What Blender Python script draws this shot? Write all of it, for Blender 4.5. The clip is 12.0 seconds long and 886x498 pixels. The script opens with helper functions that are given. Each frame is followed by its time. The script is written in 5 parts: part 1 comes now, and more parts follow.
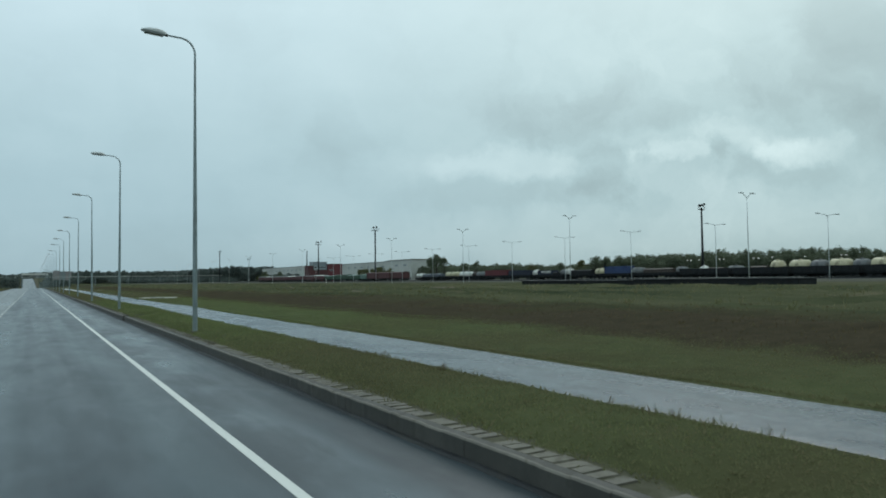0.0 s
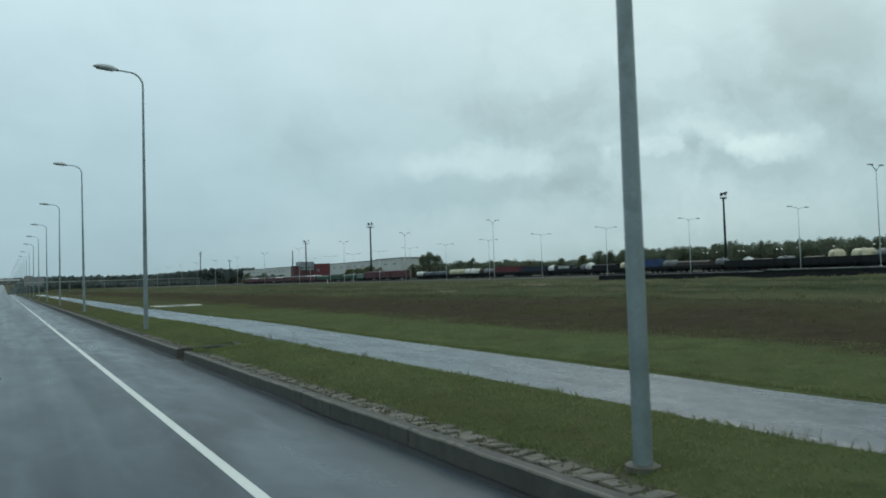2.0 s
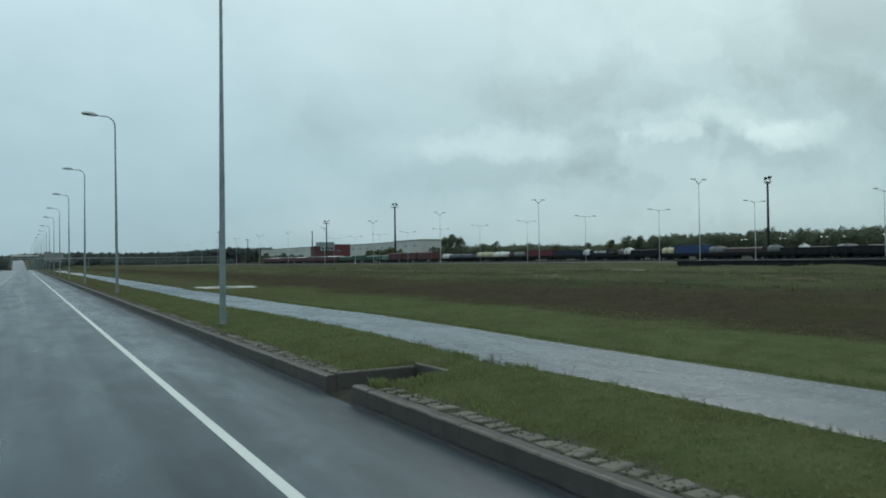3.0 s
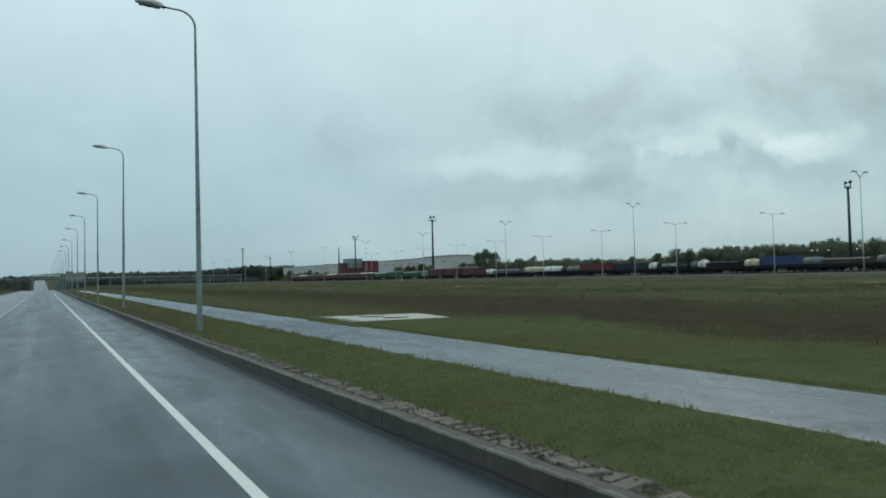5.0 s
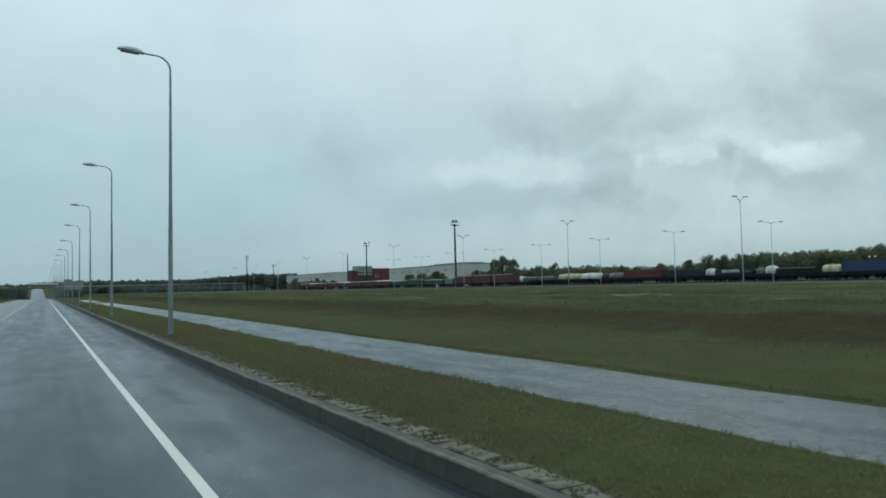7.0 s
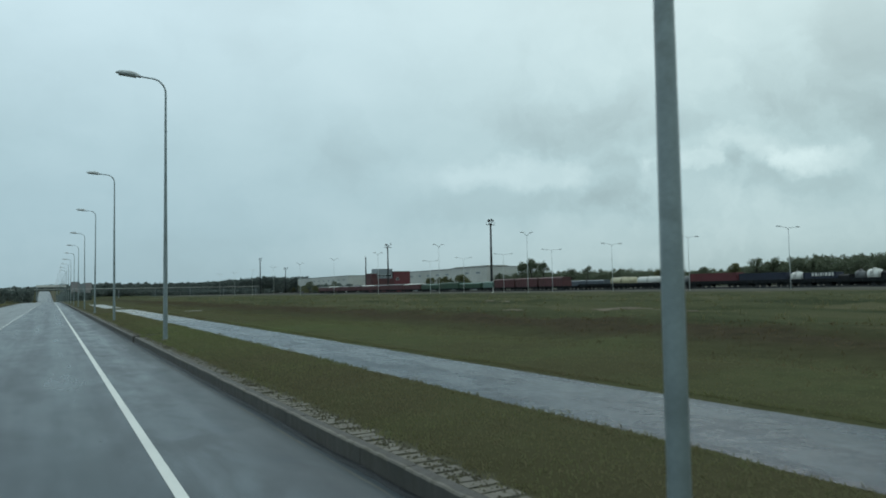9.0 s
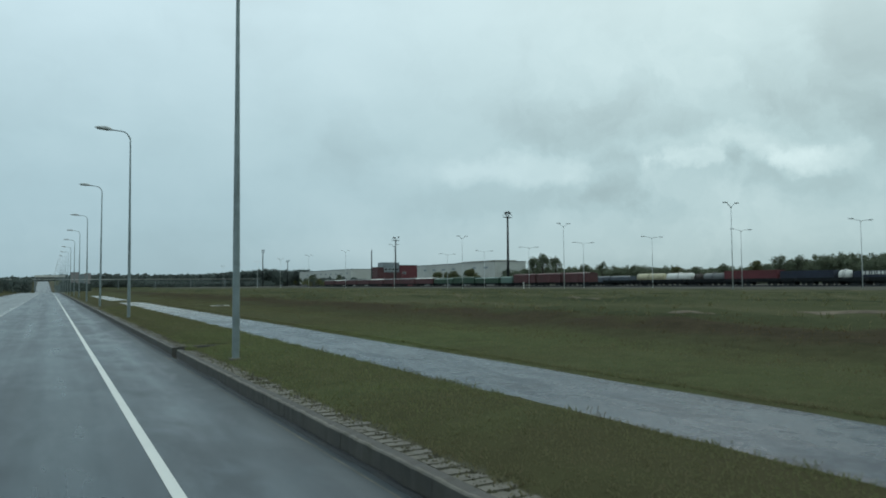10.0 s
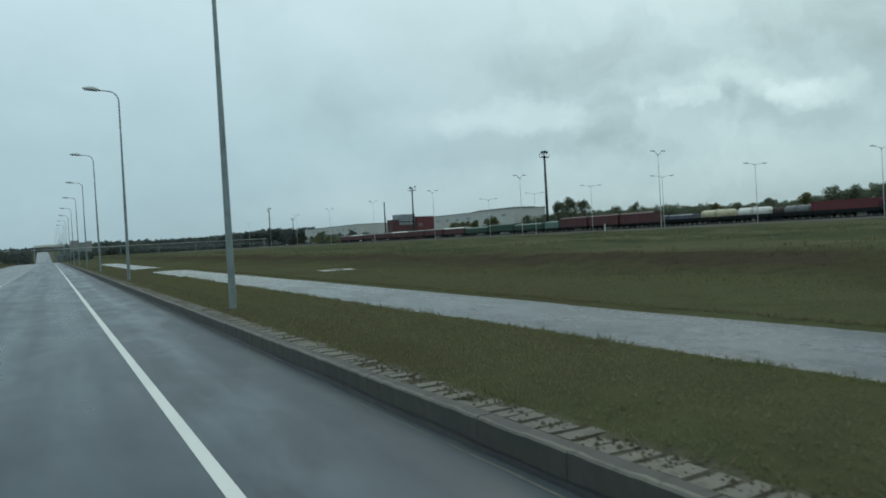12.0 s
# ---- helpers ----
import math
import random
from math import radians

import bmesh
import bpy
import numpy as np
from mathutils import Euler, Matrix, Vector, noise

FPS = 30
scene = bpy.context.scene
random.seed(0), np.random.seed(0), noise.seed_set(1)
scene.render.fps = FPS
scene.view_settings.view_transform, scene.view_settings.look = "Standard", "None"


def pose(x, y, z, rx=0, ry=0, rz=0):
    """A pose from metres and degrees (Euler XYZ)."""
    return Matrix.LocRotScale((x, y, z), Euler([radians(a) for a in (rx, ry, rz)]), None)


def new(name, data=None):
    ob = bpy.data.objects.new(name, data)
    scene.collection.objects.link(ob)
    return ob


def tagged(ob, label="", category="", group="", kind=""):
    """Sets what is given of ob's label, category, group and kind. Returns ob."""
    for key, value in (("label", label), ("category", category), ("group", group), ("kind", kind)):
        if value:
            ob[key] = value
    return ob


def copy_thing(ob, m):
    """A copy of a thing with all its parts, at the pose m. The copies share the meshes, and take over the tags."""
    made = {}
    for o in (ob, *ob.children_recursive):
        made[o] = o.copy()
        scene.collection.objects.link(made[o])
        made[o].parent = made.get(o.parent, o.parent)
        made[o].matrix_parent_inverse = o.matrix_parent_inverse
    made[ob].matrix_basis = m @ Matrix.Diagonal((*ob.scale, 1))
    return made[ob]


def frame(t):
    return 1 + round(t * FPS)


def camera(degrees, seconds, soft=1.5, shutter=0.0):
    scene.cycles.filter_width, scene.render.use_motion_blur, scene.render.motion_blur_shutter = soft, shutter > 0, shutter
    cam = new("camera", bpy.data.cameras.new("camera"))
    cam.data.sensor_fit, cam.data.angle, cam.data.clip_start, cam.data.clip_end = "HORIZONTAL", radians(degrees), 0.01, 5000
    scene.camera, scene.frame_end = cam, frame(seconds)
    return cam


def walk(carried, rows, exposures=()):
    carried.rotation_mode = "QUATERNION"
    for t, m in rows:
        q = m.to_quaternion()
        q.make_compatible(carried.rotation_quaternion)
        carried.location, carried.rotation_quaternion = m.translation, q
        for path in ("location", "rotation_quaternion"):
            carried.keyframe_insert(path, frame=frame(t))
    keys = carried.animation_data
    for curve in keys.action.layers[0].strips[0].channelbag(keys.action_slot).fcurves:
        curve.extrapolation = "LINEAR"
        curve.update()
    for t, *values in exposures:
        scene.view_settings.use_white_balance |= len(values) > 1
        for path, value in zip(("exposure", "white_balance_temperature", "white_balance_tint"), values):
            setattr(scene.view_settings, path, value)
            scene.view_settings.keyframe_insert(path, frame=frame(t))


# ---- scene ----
cam = camera(61.99, 12.0, soft=1.85, shutter=0.06)
PATH = [
    (0.0, pose(0.007, 0.009, 1.716, 92.275, 0.787, -28.997)),
    (0.5, pose(0.126, 4.802, 1.655, 92.456, 0.927, -29.799)),
    (1.0, pose(0.091, 9.307, 1.698, 92.239, 0.971, -29.950)),
    (1.5, pose(0.111, 13.890, 1.679, 92.128, 1.316, -29.972)),
    (2.0, pose(0.164, 18.574, 1.688, 92.134, 1.803, -30.697)),
    (2.5, pose(0.210, 22.981, 1.662, 91.901, 1.290, -31.064)),
    (3.0, pose(0.228, 27.426, 1.663, 90.840, 0.804, -29.580)),
    (3.3, pose(0.233, 30.156, 1.699, 90.284, 0.742, -28.208)),
    (3.7, pose(0.335, 34.006, 1.579, 90.214, 0.880, -27.051)),
    (5.5, pose(0.608, 50.762, 1.524, 92.591, 1.415, -28.540)),
    (6.0, pose(0.685, 55.587, 1.493, 92.609, 1.269, -28.291)),
    (6.5, pose(0.729, 60.326, 1.532, 92.524, 1.173, -28.221)),
    (7.0, pose(0.788, 64.935, 1.546, 92.814, 1.322, -28.373)),
    (9.0, pose(0.906, 85.289, 1.702, 93.135, 1.103, -27.919)),
    (9.5, pose(0.955, 90.549, 1.652, 93.022, 0.492, -27.919)),
    (10.0, pose(0.959, 95.976, 1.668, 92.741, 0.424, -28.022)),
    (10.5, pose(0.978, 101.364, 1.664, 91.950, 1.050, -28.450)),
    (11.0, pose(1.000, 106.741, 1.633, 90.948, 1.834, -28.352)),
    (11.5, pose(1.005, 112.179, 1.537, 90.192, 2.421, -27.972)),
    (12.0, pose(1.005, 117.606, 1.474, 88.995, 3.163, -28.065)),
]
walk(cam, PATH)

# ---------------------------------------------------------------- sky and light
world = bpy.data.worlds.new("overcast_sky")
scene.world = world
world.use_nodes = True
wt = world.node_tree
wt.nodes.clear()


def node(tree, kind, **settings):
    n = tree.nodes.new(kind)
    for key, value in settings.items():
        setattr(n, key, value)
    return n


def put(tree, socket, value):
    if isinstance(value, bpy.types.NodeSocket):
        tree.links.new(value, socket)
    else:
        socket.default_value = value


def maths(tree, op, a, b=0.0, clamp=False):
    n = node(tree, "ShaderNodeMath", operation=op, use_clamp=clamp)
    put(tree, n.inputs[0], a)
    put(tree, n.inputs[1], b)
    return n.outputs[0]


def vmath(tree, op, a, b=(0, 0, 0)):
    n = node(tree, "ShaderNodeVectorMath", operation=op)
    put(tree, n.inputs[0], a)
    put(tree, n.inputs[1], b)
    return n.outputs["Value"] if op in ("LENGTH", "DOT_PRODUCT") else n.outputs[0]


def ramp(tree, fac, stops, mode="LINEAR"):
    n = node(tree, "ShaderNodeValToRGB")
    n.color_ramp.interpolation = mode
    els = n.color_ramp.elements
    while len(els) < len(stops):
        els.new(0.5)
    for el, (p, c) in zip(els, stops):
        el.position = p
        el.color = (*c, 1) if len(c) == 3 else c
    put(tree, n.inputs[0], fac)
    return n.outputs[0]


def span(tree, v, a, b, c=0.0, d=1.0, smooth=True):
    n = node(tree, "ShaderNodeMapRange", interpolation_type="SMOOTHSTEP" if smooth else "LINEAR")
    for k, x in enumerate((v, a, b, c, d)):
        put(tree, n.inputs[k], x)
    return n.outputs[0]


def mixc(tree, fac, a, b, blend="MIX"):
    n = node(tree, "ShaderNodeMix", data_type="RGBA", blend_type=blend)
    put(tree, n.inputs[0], fac)
    put(tree, n.inputs[6], a)
    put(tree, n.inputs[7], b)
    return n.outputs[2]


def noise_tex(tree, vec, scale, detail=4.0, rough=0.55, distort=0.0):
    n = node(tree, "ShaderNodeTexNoise")
    put(tree, n.inputs["Vector"], vec)
    n.inputs["Scale"].default_value = scale
    n.inputs["Detail"].default_value = detail
    n.inputs["Roughness"].default_value = rough
    n.inputs["Distortion"].default_value = distort
    return n


SUN_TURN, SUN_UP = radians(48), radians(38)
sky = node(wt, "ShaderNodeTexSky", sky_type="NISHITA", sun_disc=False, sun_elevation=SUN_UP, sun_rotation=SUN_TURN)
sky_dim = vmath(wt, "MULTIPLY", sky.outputs[0], (0.07, 0.07, 0.07))
co = node(wt, "ShaderNodeTexCoord").outputs["Generated"]
turn = node(wt, "ShaderNodeVectorRotate", rotation_type="Z_AXIS")
put(wt, turn.inputs["Vector"], co)
turn.inputs["Angle"].default_value = radians(28.3)
wob = noise_tex(wt, co, 8.0, 8.0, 0.62)
wob_v = vmath(wt, "MULTIPLY", vmath(wt, "SUBTRACT", wob.outputs["Color"], (0.5, 0.5, 0.5)), (0.20, 0.0, 0.11))
dirn = vmath(wt, "ADD", turn.outputs[0], wob_v)
xyz = node(wt, "ShaderNodeSeparateXYZ")
put(wt, xyz.inputs[0], dirn)
ahead = maths(wt, "MAXIMUM", xyz.outputs[1], 0.12)
uv = node(wt, "ShaderNodeCombineXYZ")
put(wt, uv.inputs[0], maths(wt, "DIVIDE", xyz.outputs[0], ahead))
put(wt, uv.inputs[1], maths(wt, "DIVIDE", xyz.outputs[2], ahead))
high = node(wt, "ShaderNodeSeparateXYZ")
put(wt, high.inputs[0], co)
base_sky = ramp(wt, maths(wt, "MULTIPLY", high.outputs[2], 1.6), [(0.0, (0.330, 0.478, 0.528)), (0.14, (0.392, 0.555, 0.602)), (0.30, (0.462, 0.634, 0.672)), (0.55, (0.625, 0.805, 0.842)), (1.0, (0.690, 0.865, 0.90))])
# cloud masses: across, up, half width, half height, lighter (+) or darker (-), firmness of the edge
CLOUDS = [
    (0.15, 0.222, 0.17, 0.050, -0.105, 0.3), (0.30, 0.235, 0.14, 0.045, -0.055, 0.2), (0.12, 0.150, 0.15, 0.030, 0.220, 0.35), (-0.04, 0.15, 0.08, 0.03, 0.064, 0.2),
    (0.235, 0.142, 0.055, 0.050, -0.180, 0.5), (0.40, 0.186, 0.15, 0.022, 0.190, 0.2), (0.50, 0.174, 0.080, 0.020, 0.230, 0.25), (0.315, 0.164, 0.050, 0.015, 0.240, 0.35),
    (0.378, 0.166, 0.028, 0.022, -0.150, 0.45), (0.43, 0.146, 0.12, 0.026, -0.090, 0.4), (0.60, 0.32, 0.12, 0.14, -0.130, 0.4), (0.64, 0.19, 0.085, 0.070, -0.125, 0.45), (0.47, 0.11, 0.16, 0.04, -0.029, 0.2), (0.52, 0.12, 0.25, 0.09, 0.096, 0.15),
    (0.33, 0.10, 0.27, 0.07, 0.09, 0.15), (0.15, 0.108, 0.24, 0.022, -0.060, 0.35), (0.10, 0.055, 0.40, 0.04, 0.096, 0.15), (0.36, 0.31, 0.20, 0.08, 0.048, 0.15), (-0.14, 0.17, 0.10, 0.05, -0.058, 0.2), (0.56, 0.055, 0.2, 0.04, 0.040, 0.15),
    (-0.13, 0.200, 0.050, 0.050, -0.035, 0.4), (0.44, 0.245, 0.10, 0.020, -0.060, 0.35),
]
light = maths(wt, "ADD", 1.0, 0.0)
for cu, cv, su, sv, gain, firm in CLOUDS:
    d = vmath(wt, "LENGTH", vmath(wt, "MULTIPLY", vmath(wt, "SUBTRACT", uv.outputs[0], (cu, cv, 0)), (1 / su, 1 / sv, 0)))
    light = maths(wt, "ADD", light, span(wt, d, firm, 1.25 - 0.3 * firm, gain, 0.0))
broad = noise_tex(wt, co, 3.2, 5.0, 0.55, 0.1)
stretch = node(wt, "ShaderNodeMapping")
put(wt, stretch.inputs["Vector"], co)
stretch.inputs["Scale"].default_value = (1, 1, 2.6)
fine = noise_tex(wt, stretch.outputs[0], 6.5, 6.0, 0.55, 0.1)
light = maths(wt, "ADD", light, span(wt, broad.outputs[0], 0.25, 0.75, -0.045, 0.045, False))
light = maths(wt, "ADD", light, span(wt, fine.outputs[0], 0.25, 0.75, -0.03, 0.03, False))
billow = noise_tex(wt, uv.outputs[0], 9.0, 7.0, 0.58, 0.25)
veil = noise_tex(wt, uv.outputs[0], 3.6, 4.0, 0.55, 0.1)
where = vmath(wt, "LENGTH", vmath(wt, "MULTIPLY", vmath(wt, "SUBTRACT", uv.outputs[0], (0.38, 0.19, 0)), (1 / 0.46, 1 / 0.20, 0)))
amount = span(wt, where, 0.35, 1.1, 0.16, 0.035)
light = maths(wt, "ADD", light, maths(wt, "MULTIPLY", span(wt, billow.outputs[0], 0.3, 0.7, -0.55, 0.55), amount))
light = maths(wt, "ADD", light, maths(wt, "MULTIPLY", span(wt, veil.outputs[0], 0.3, 0.7, -0.5, 0.5), 0.045))
shade = node(wt, "ShaderNodeCombineXYZ")
for k in range(3):
    put(wt, shade.inputs[k], maths(wt, "MINIMUM", light, 1.0))
gleam = node(wt, "ShaderNodeCombineXYZ")
for k, g in enumerate((0.52, 0.55, 0.54)):
    put(wt, gleam.inputs[k], maths(wt, "MULTIPLY", maths(wt, "MAXIMUM", maths(wt, "SUBTRACT", light, 1.0), 0.0), g))
cloud_col = vmath(wt, "ADD", vmath(wt, "MULTIPLY", base_sky, shade.outputs[0]), gleam.outputs[0])
hue = node(wt, "ShaderNodeCombineXYZ")
across = node(wt, "ShaderNodeSeparateXYZ")
put(wt, across.inputs[0], turn.outputs[0])
put(wt, hue.inputs[0], span(wt, across.outputs[0], -0.5, 0.5, 0.985, 1.005))
hue.inputs[1].default_value = 1.0
put(wt, hue.inputs[2], span(wt, across.outputs[0], -0.5, 0.5, 1.03, 0.97))
cloud_col = vmath(wt, "MULTIPLY", cloud_col, hue.outputs[0])
bg = node(wt, "ShaderNodeBackground")
put(wt, bg.inputs[0], mixc(wt, 0.94, sky_dim, cloud_col))
bg.inputs[1].default_value = 1.0
wout = node(wt, "ShaderNodeOutputWorld")
wt.links.new(bg.outputs[0], wout.inputs[0])

sun = new("sun", bpy.data.lights.new("sun", "SUN"))
sun.data.energy, sun.data.angle, sun.data.color = 0.5, radians(30), (1.0, 0.985, 0.96)
sun.rotation_euler = (radians(90) - SUN_UP, 0, -SUN_TURN + math.pi)


# ---------------------------------------------------------------- materials
def principled(name, rough=0.6, metal=0.0, spec=0.5):
    m = bpy.data.materials.new(name)
    m.use_nodes = True
    t = m.node_tree
    b = t.nodes["Principled BSDF"]
    b.inputs["Roughness"].default_value = rough
    b.inputs["Metallic"].default_value = metal
    b.inputs["Specular IOR Level"].default_value = spec
    return m, t, b


def world_pos(t):
    return node(t, "ShaderNodeNewGeometry").outputs["Position"]


def bump(t, b, height, strength=0.3, dist=0.02):
    n = node(t, "ShaderNodeBump")
    n.inputs["Strength"].default_value = strength
    n.inputs["Distance"].default_value = dist
    put(t, n.inputs["Height"], height)
    t.links.new(n.outputs[0], b.inputs["Normal"])


def surface(name, col, rough=0.6, metal=0.0, spec=0.5, vary=0.25, scale=3.0, grime=None, grime_amount=0.4, bumpy=0.15):
    """Painted, rusted or cast surface: base colour with broad and fine variation and dirt."""
    m, t, b = principled(name, rough, metal, spec)
    p = node(t, "ShaderNodeTexCoord").outputs["Object"]
    big = noise_tex(t, p, scale, 5.0, 0.6)
    small = noise_tex(t, p, scale * 14, 3.0, 0.6)
    lo = tuple(c * (1 - vary) for c in col)
    hi = tuple(min(1, c * (1 + vary)) for c in col)
    c1 = ramp(t, big.outputs[0], [(0.3, lo), (0.7, hi)])
    c1 = mixc(t, span(t, small.outputs[0], 0.35, 0.75, 0.0, 0.25), c1, (*[c * 0.7 for c in col], 1))
    if grime:
        g = noise_tex(t, p, scale * 0.6, 8.0, 0.7, 0.8)
        c1 = mixc(t, span(t, g.outputs[0], 0.48, 0.68, 0.0, grime_amount), c1, (*grime, 1))
    put(t, b.inputs["Base Color"], c1)
    put(t, b.inputs["Roughness"], span(t, small.outputs[0], 0.2, 0.8, max(0.05, rough - 0.12), min(1, rough + 0.12), False))
    if bumpy:
        bump(t, b, small.outputs[0], bumpy, 0.01)
    return m


def make_asphalt():
    m, t, b = principled("wet_asphalt", 0.4, 0.0, 0.31)
    p = world_pos(t)
    s = node(t, "ShaderNodeSeparateXYZ")
    put(t, s.inputs[0], p)

    def drawn(stretch, scale, detail, rough, distort):
        """Noise drawn out along the road."""
        mp = node(t, "ShaderNodeMapping")
        put(t, mp.inputs["Vector"], p)
        mp.inputs["Scale"].default_value = (1.0, stretch, 1.0)
        return noise_tex(t, mp.outputs[0], scale, detail, rough, distort).outputs[0]

    grain = noise_tex(t, p, 90.0, 2.0, 0.7).outputs[0]
    track = drawn(0.02, 1.1, 3.0, 0.55, 0.0)
    scuff = drawn(0.10, 2.6, 4.0, 0.55, 0.3)
    blot = drawn(0.38, 1.3, 6.0, 0.60, 0.5)
    cloud = drawn(0.30, 0.45, 5.0, 0.58, 0.5)
    # paler worn wheel tracks of the near lane, wandering a little
    wander = maths(t, "ADD", s.outputs[0], span(t, drawn(0.06, 0.4, 2.0, 0.5, 0.0), 0.3, 0.7, -0.25, 0.25))
    worn = span(t, maths(t, "ABSOLUTE", maths(t, "SUBTRACT", maths(t, "ABSOLUTE", maths(t, "SUBTRACT", wander, 0.22)), 0.82)), 0.12, 0.46, 1.0, 0.0)
    shoulder = span(t, s.outputs[0], 1.5, 2.4, 0.45, 1.0)
    col = ramp(t, track, [(0.3, (0.009, 0.016, 0.023)), (0.7, (0.016, 0.028, 0.036))])
    col = mixc(t, maths(t, "MULTIPLY", worn, span(t, scuff, 0.3, 0.7, 0.3, 0.6)), col, (0.029, 0.048, 0.056, 1))
    col = mixc(t, maths(t, "MULTIPLY", span(t, blot, 0.42, 0.68, 0.0, 0.65), shoulder), col, (0.043, 0.066, 0.080, 1))
    col = mixc(t, maths(t, "MULTIPLY", span(t, cloud, 0.44, 0.62, 0.0, 0.65), shoulder), col, (0.037, 0.058, 0.072, 1))
    col = mixc(t, span(t, scuff, 0.5, 0.75, 0.0, 0.25), col, (0.012, 0.016, 0.020, 1))
    col = mixc(t, span(t, grain, 0.5, 0.8, 0.0, 0.25), col, (0.040, 0.053, 0.062, 1))
    # the far lane, in a lighter asphalt colour
    far_lane = span(t, s.outputs[0], -1.50, -1.56)
    col = mixc(t, maths(t, "MULTIPLY", far_lane, 0.8), col, (0.120, 0.128, 0.128, 1))
    col = mixc(t, maths(t, "MULTIPLY", span(t, s.outputs[0], 2.9, 3.4), span(t, s.outputs[1], 70.0, 100.0, 0.5, 0.85)), col, (0.064, 0.080, 0.086, 1))
    put(t, b.inputs["Base Color"], col)
    wet = maths(t, "ADD", maths(t, "MULTIPLY", cloud, 0.45), maths(t, "MULTIPLY", blot, 0.55))
    shine = maths(t, "ADD", span(t, track, 0.3, 0.7, 0.37, 0.28), maths(t, "MULTIPLY", span(t, wet, 0.38, 0.62, 0.06, -0.06), shoulder))
    shine = maths(t, "ADD", shine, span(t, scuff, 0.3, 0.7, 0.02, -0.02))
    put(t, b.inputs["Specular IOR Level"], span(t, s.outputs[0], 1.4, 2.4, 0.20, 0.38))
    grit = span(t, maths(t, "ADD", s.outputs[0], span(t, blot, 0.3, 0.7, -0.25, 0.25)), 2.7, 3.3)
    put(t, b.inputs["Roughness"], maths(t, "ADD", shine, maths(t, "MULTIPLY", grit, 0.22)))
    bump(t, b, grain, 0.16, 0.008)
    return m


def make_path():
    m, t, b = principled("wet_path_asphalt", 0.3, 0.0, 0.26)
    p = world_pos(t)
    mp = node(t, "ShaderNodeMapping")
    put(t, mp.inputs["Vector"], p)
    mp.inputs["Scale"].default_value = (1.0, 0.30, 1.0)
    grain = noise_tex(t, p, 55.0, 3.0, 0.7)
    blot = noise_tex(t, mp.outputs[0], 0.8, 6.0, 0.62, 0.5)
    mott = noise_tex(t, mp.outputs[0], 2.2, 7.0, 0.68, 0.4)
    col = ramp(t, blot.outputs[0], [(0.28, (0.008, 0.016, 0.028)), (0.72, (0.020, 0.044, 0.064))])
    col = mixc(t, span(t, mott.outputs[0], 0.50, 0.70, 0.0, 0.45), col, (0.018, 0.024, 0.030, 1))
    col = mixc(t, span(t, grain.outputs[0], 0.5, 0.8, 0.0, 0.3), col, (0.033, 0.053, 0.066, 1))
    silt = noise_tex(t, p, 6.0, 5.0, 0.65, 0.3)
    col = mixc(t, span(t, silt.outputs[0], 0.62, 0.72, 0.0, 0.5), col, (0.034, 0.033, 0.026, 1))
    s = node(t, "ShaderNodeSeparateXYZ")
    put(t, s.inputs[0], p)
    fleck = noise_tex(t, p, 7.0, 5.0, 0.72, 0.4)
    patchy = maths(t, "MULTIPLY", span(t, mott.outputs[0], 0.34, 0.66, 0.38, 0.21), span(t, fleck.outputs[0], 0.36, 0.64, 1.26, 0.78))
    film = maths(t, "MULTIPLY", patchy, maths(t, "MULTIPLY", span(t, s.outputs[1], 46.0, 66.0, 1.0, 0.34), span(t, s.outputs[1], 20.0, 32.0, 0.80, 1.0)))
    put(t, b.inputs["Specular IOR Level"], maths(t, "MULTIPLY", film, span(t, s.outputs[1], 120.0, 145.0, 1.0, 0.6)))
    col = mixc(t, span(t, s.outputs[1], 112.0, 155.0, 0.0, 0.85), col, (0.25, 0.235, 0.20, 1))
    put(t, b.inputs["Base Color"], col)
    wet = maths(t, "ADD", maths(t, "MULTIPLY", mott.outputs[0], 0.45), maths(t, "MULTIPLY", blot.outputs[0], 0.55))
    put(t, b.inputs["Roughness"], maths(t, "ADD", span(t, wet, 0.36, 0.64, 0.19, 0.33), span(t, fleck.outputs[0], 0.36, 0.64, -0.02, 0.03)))
    bump(t, b, grain.outputs[0], 0.35, 0.008)
    return m


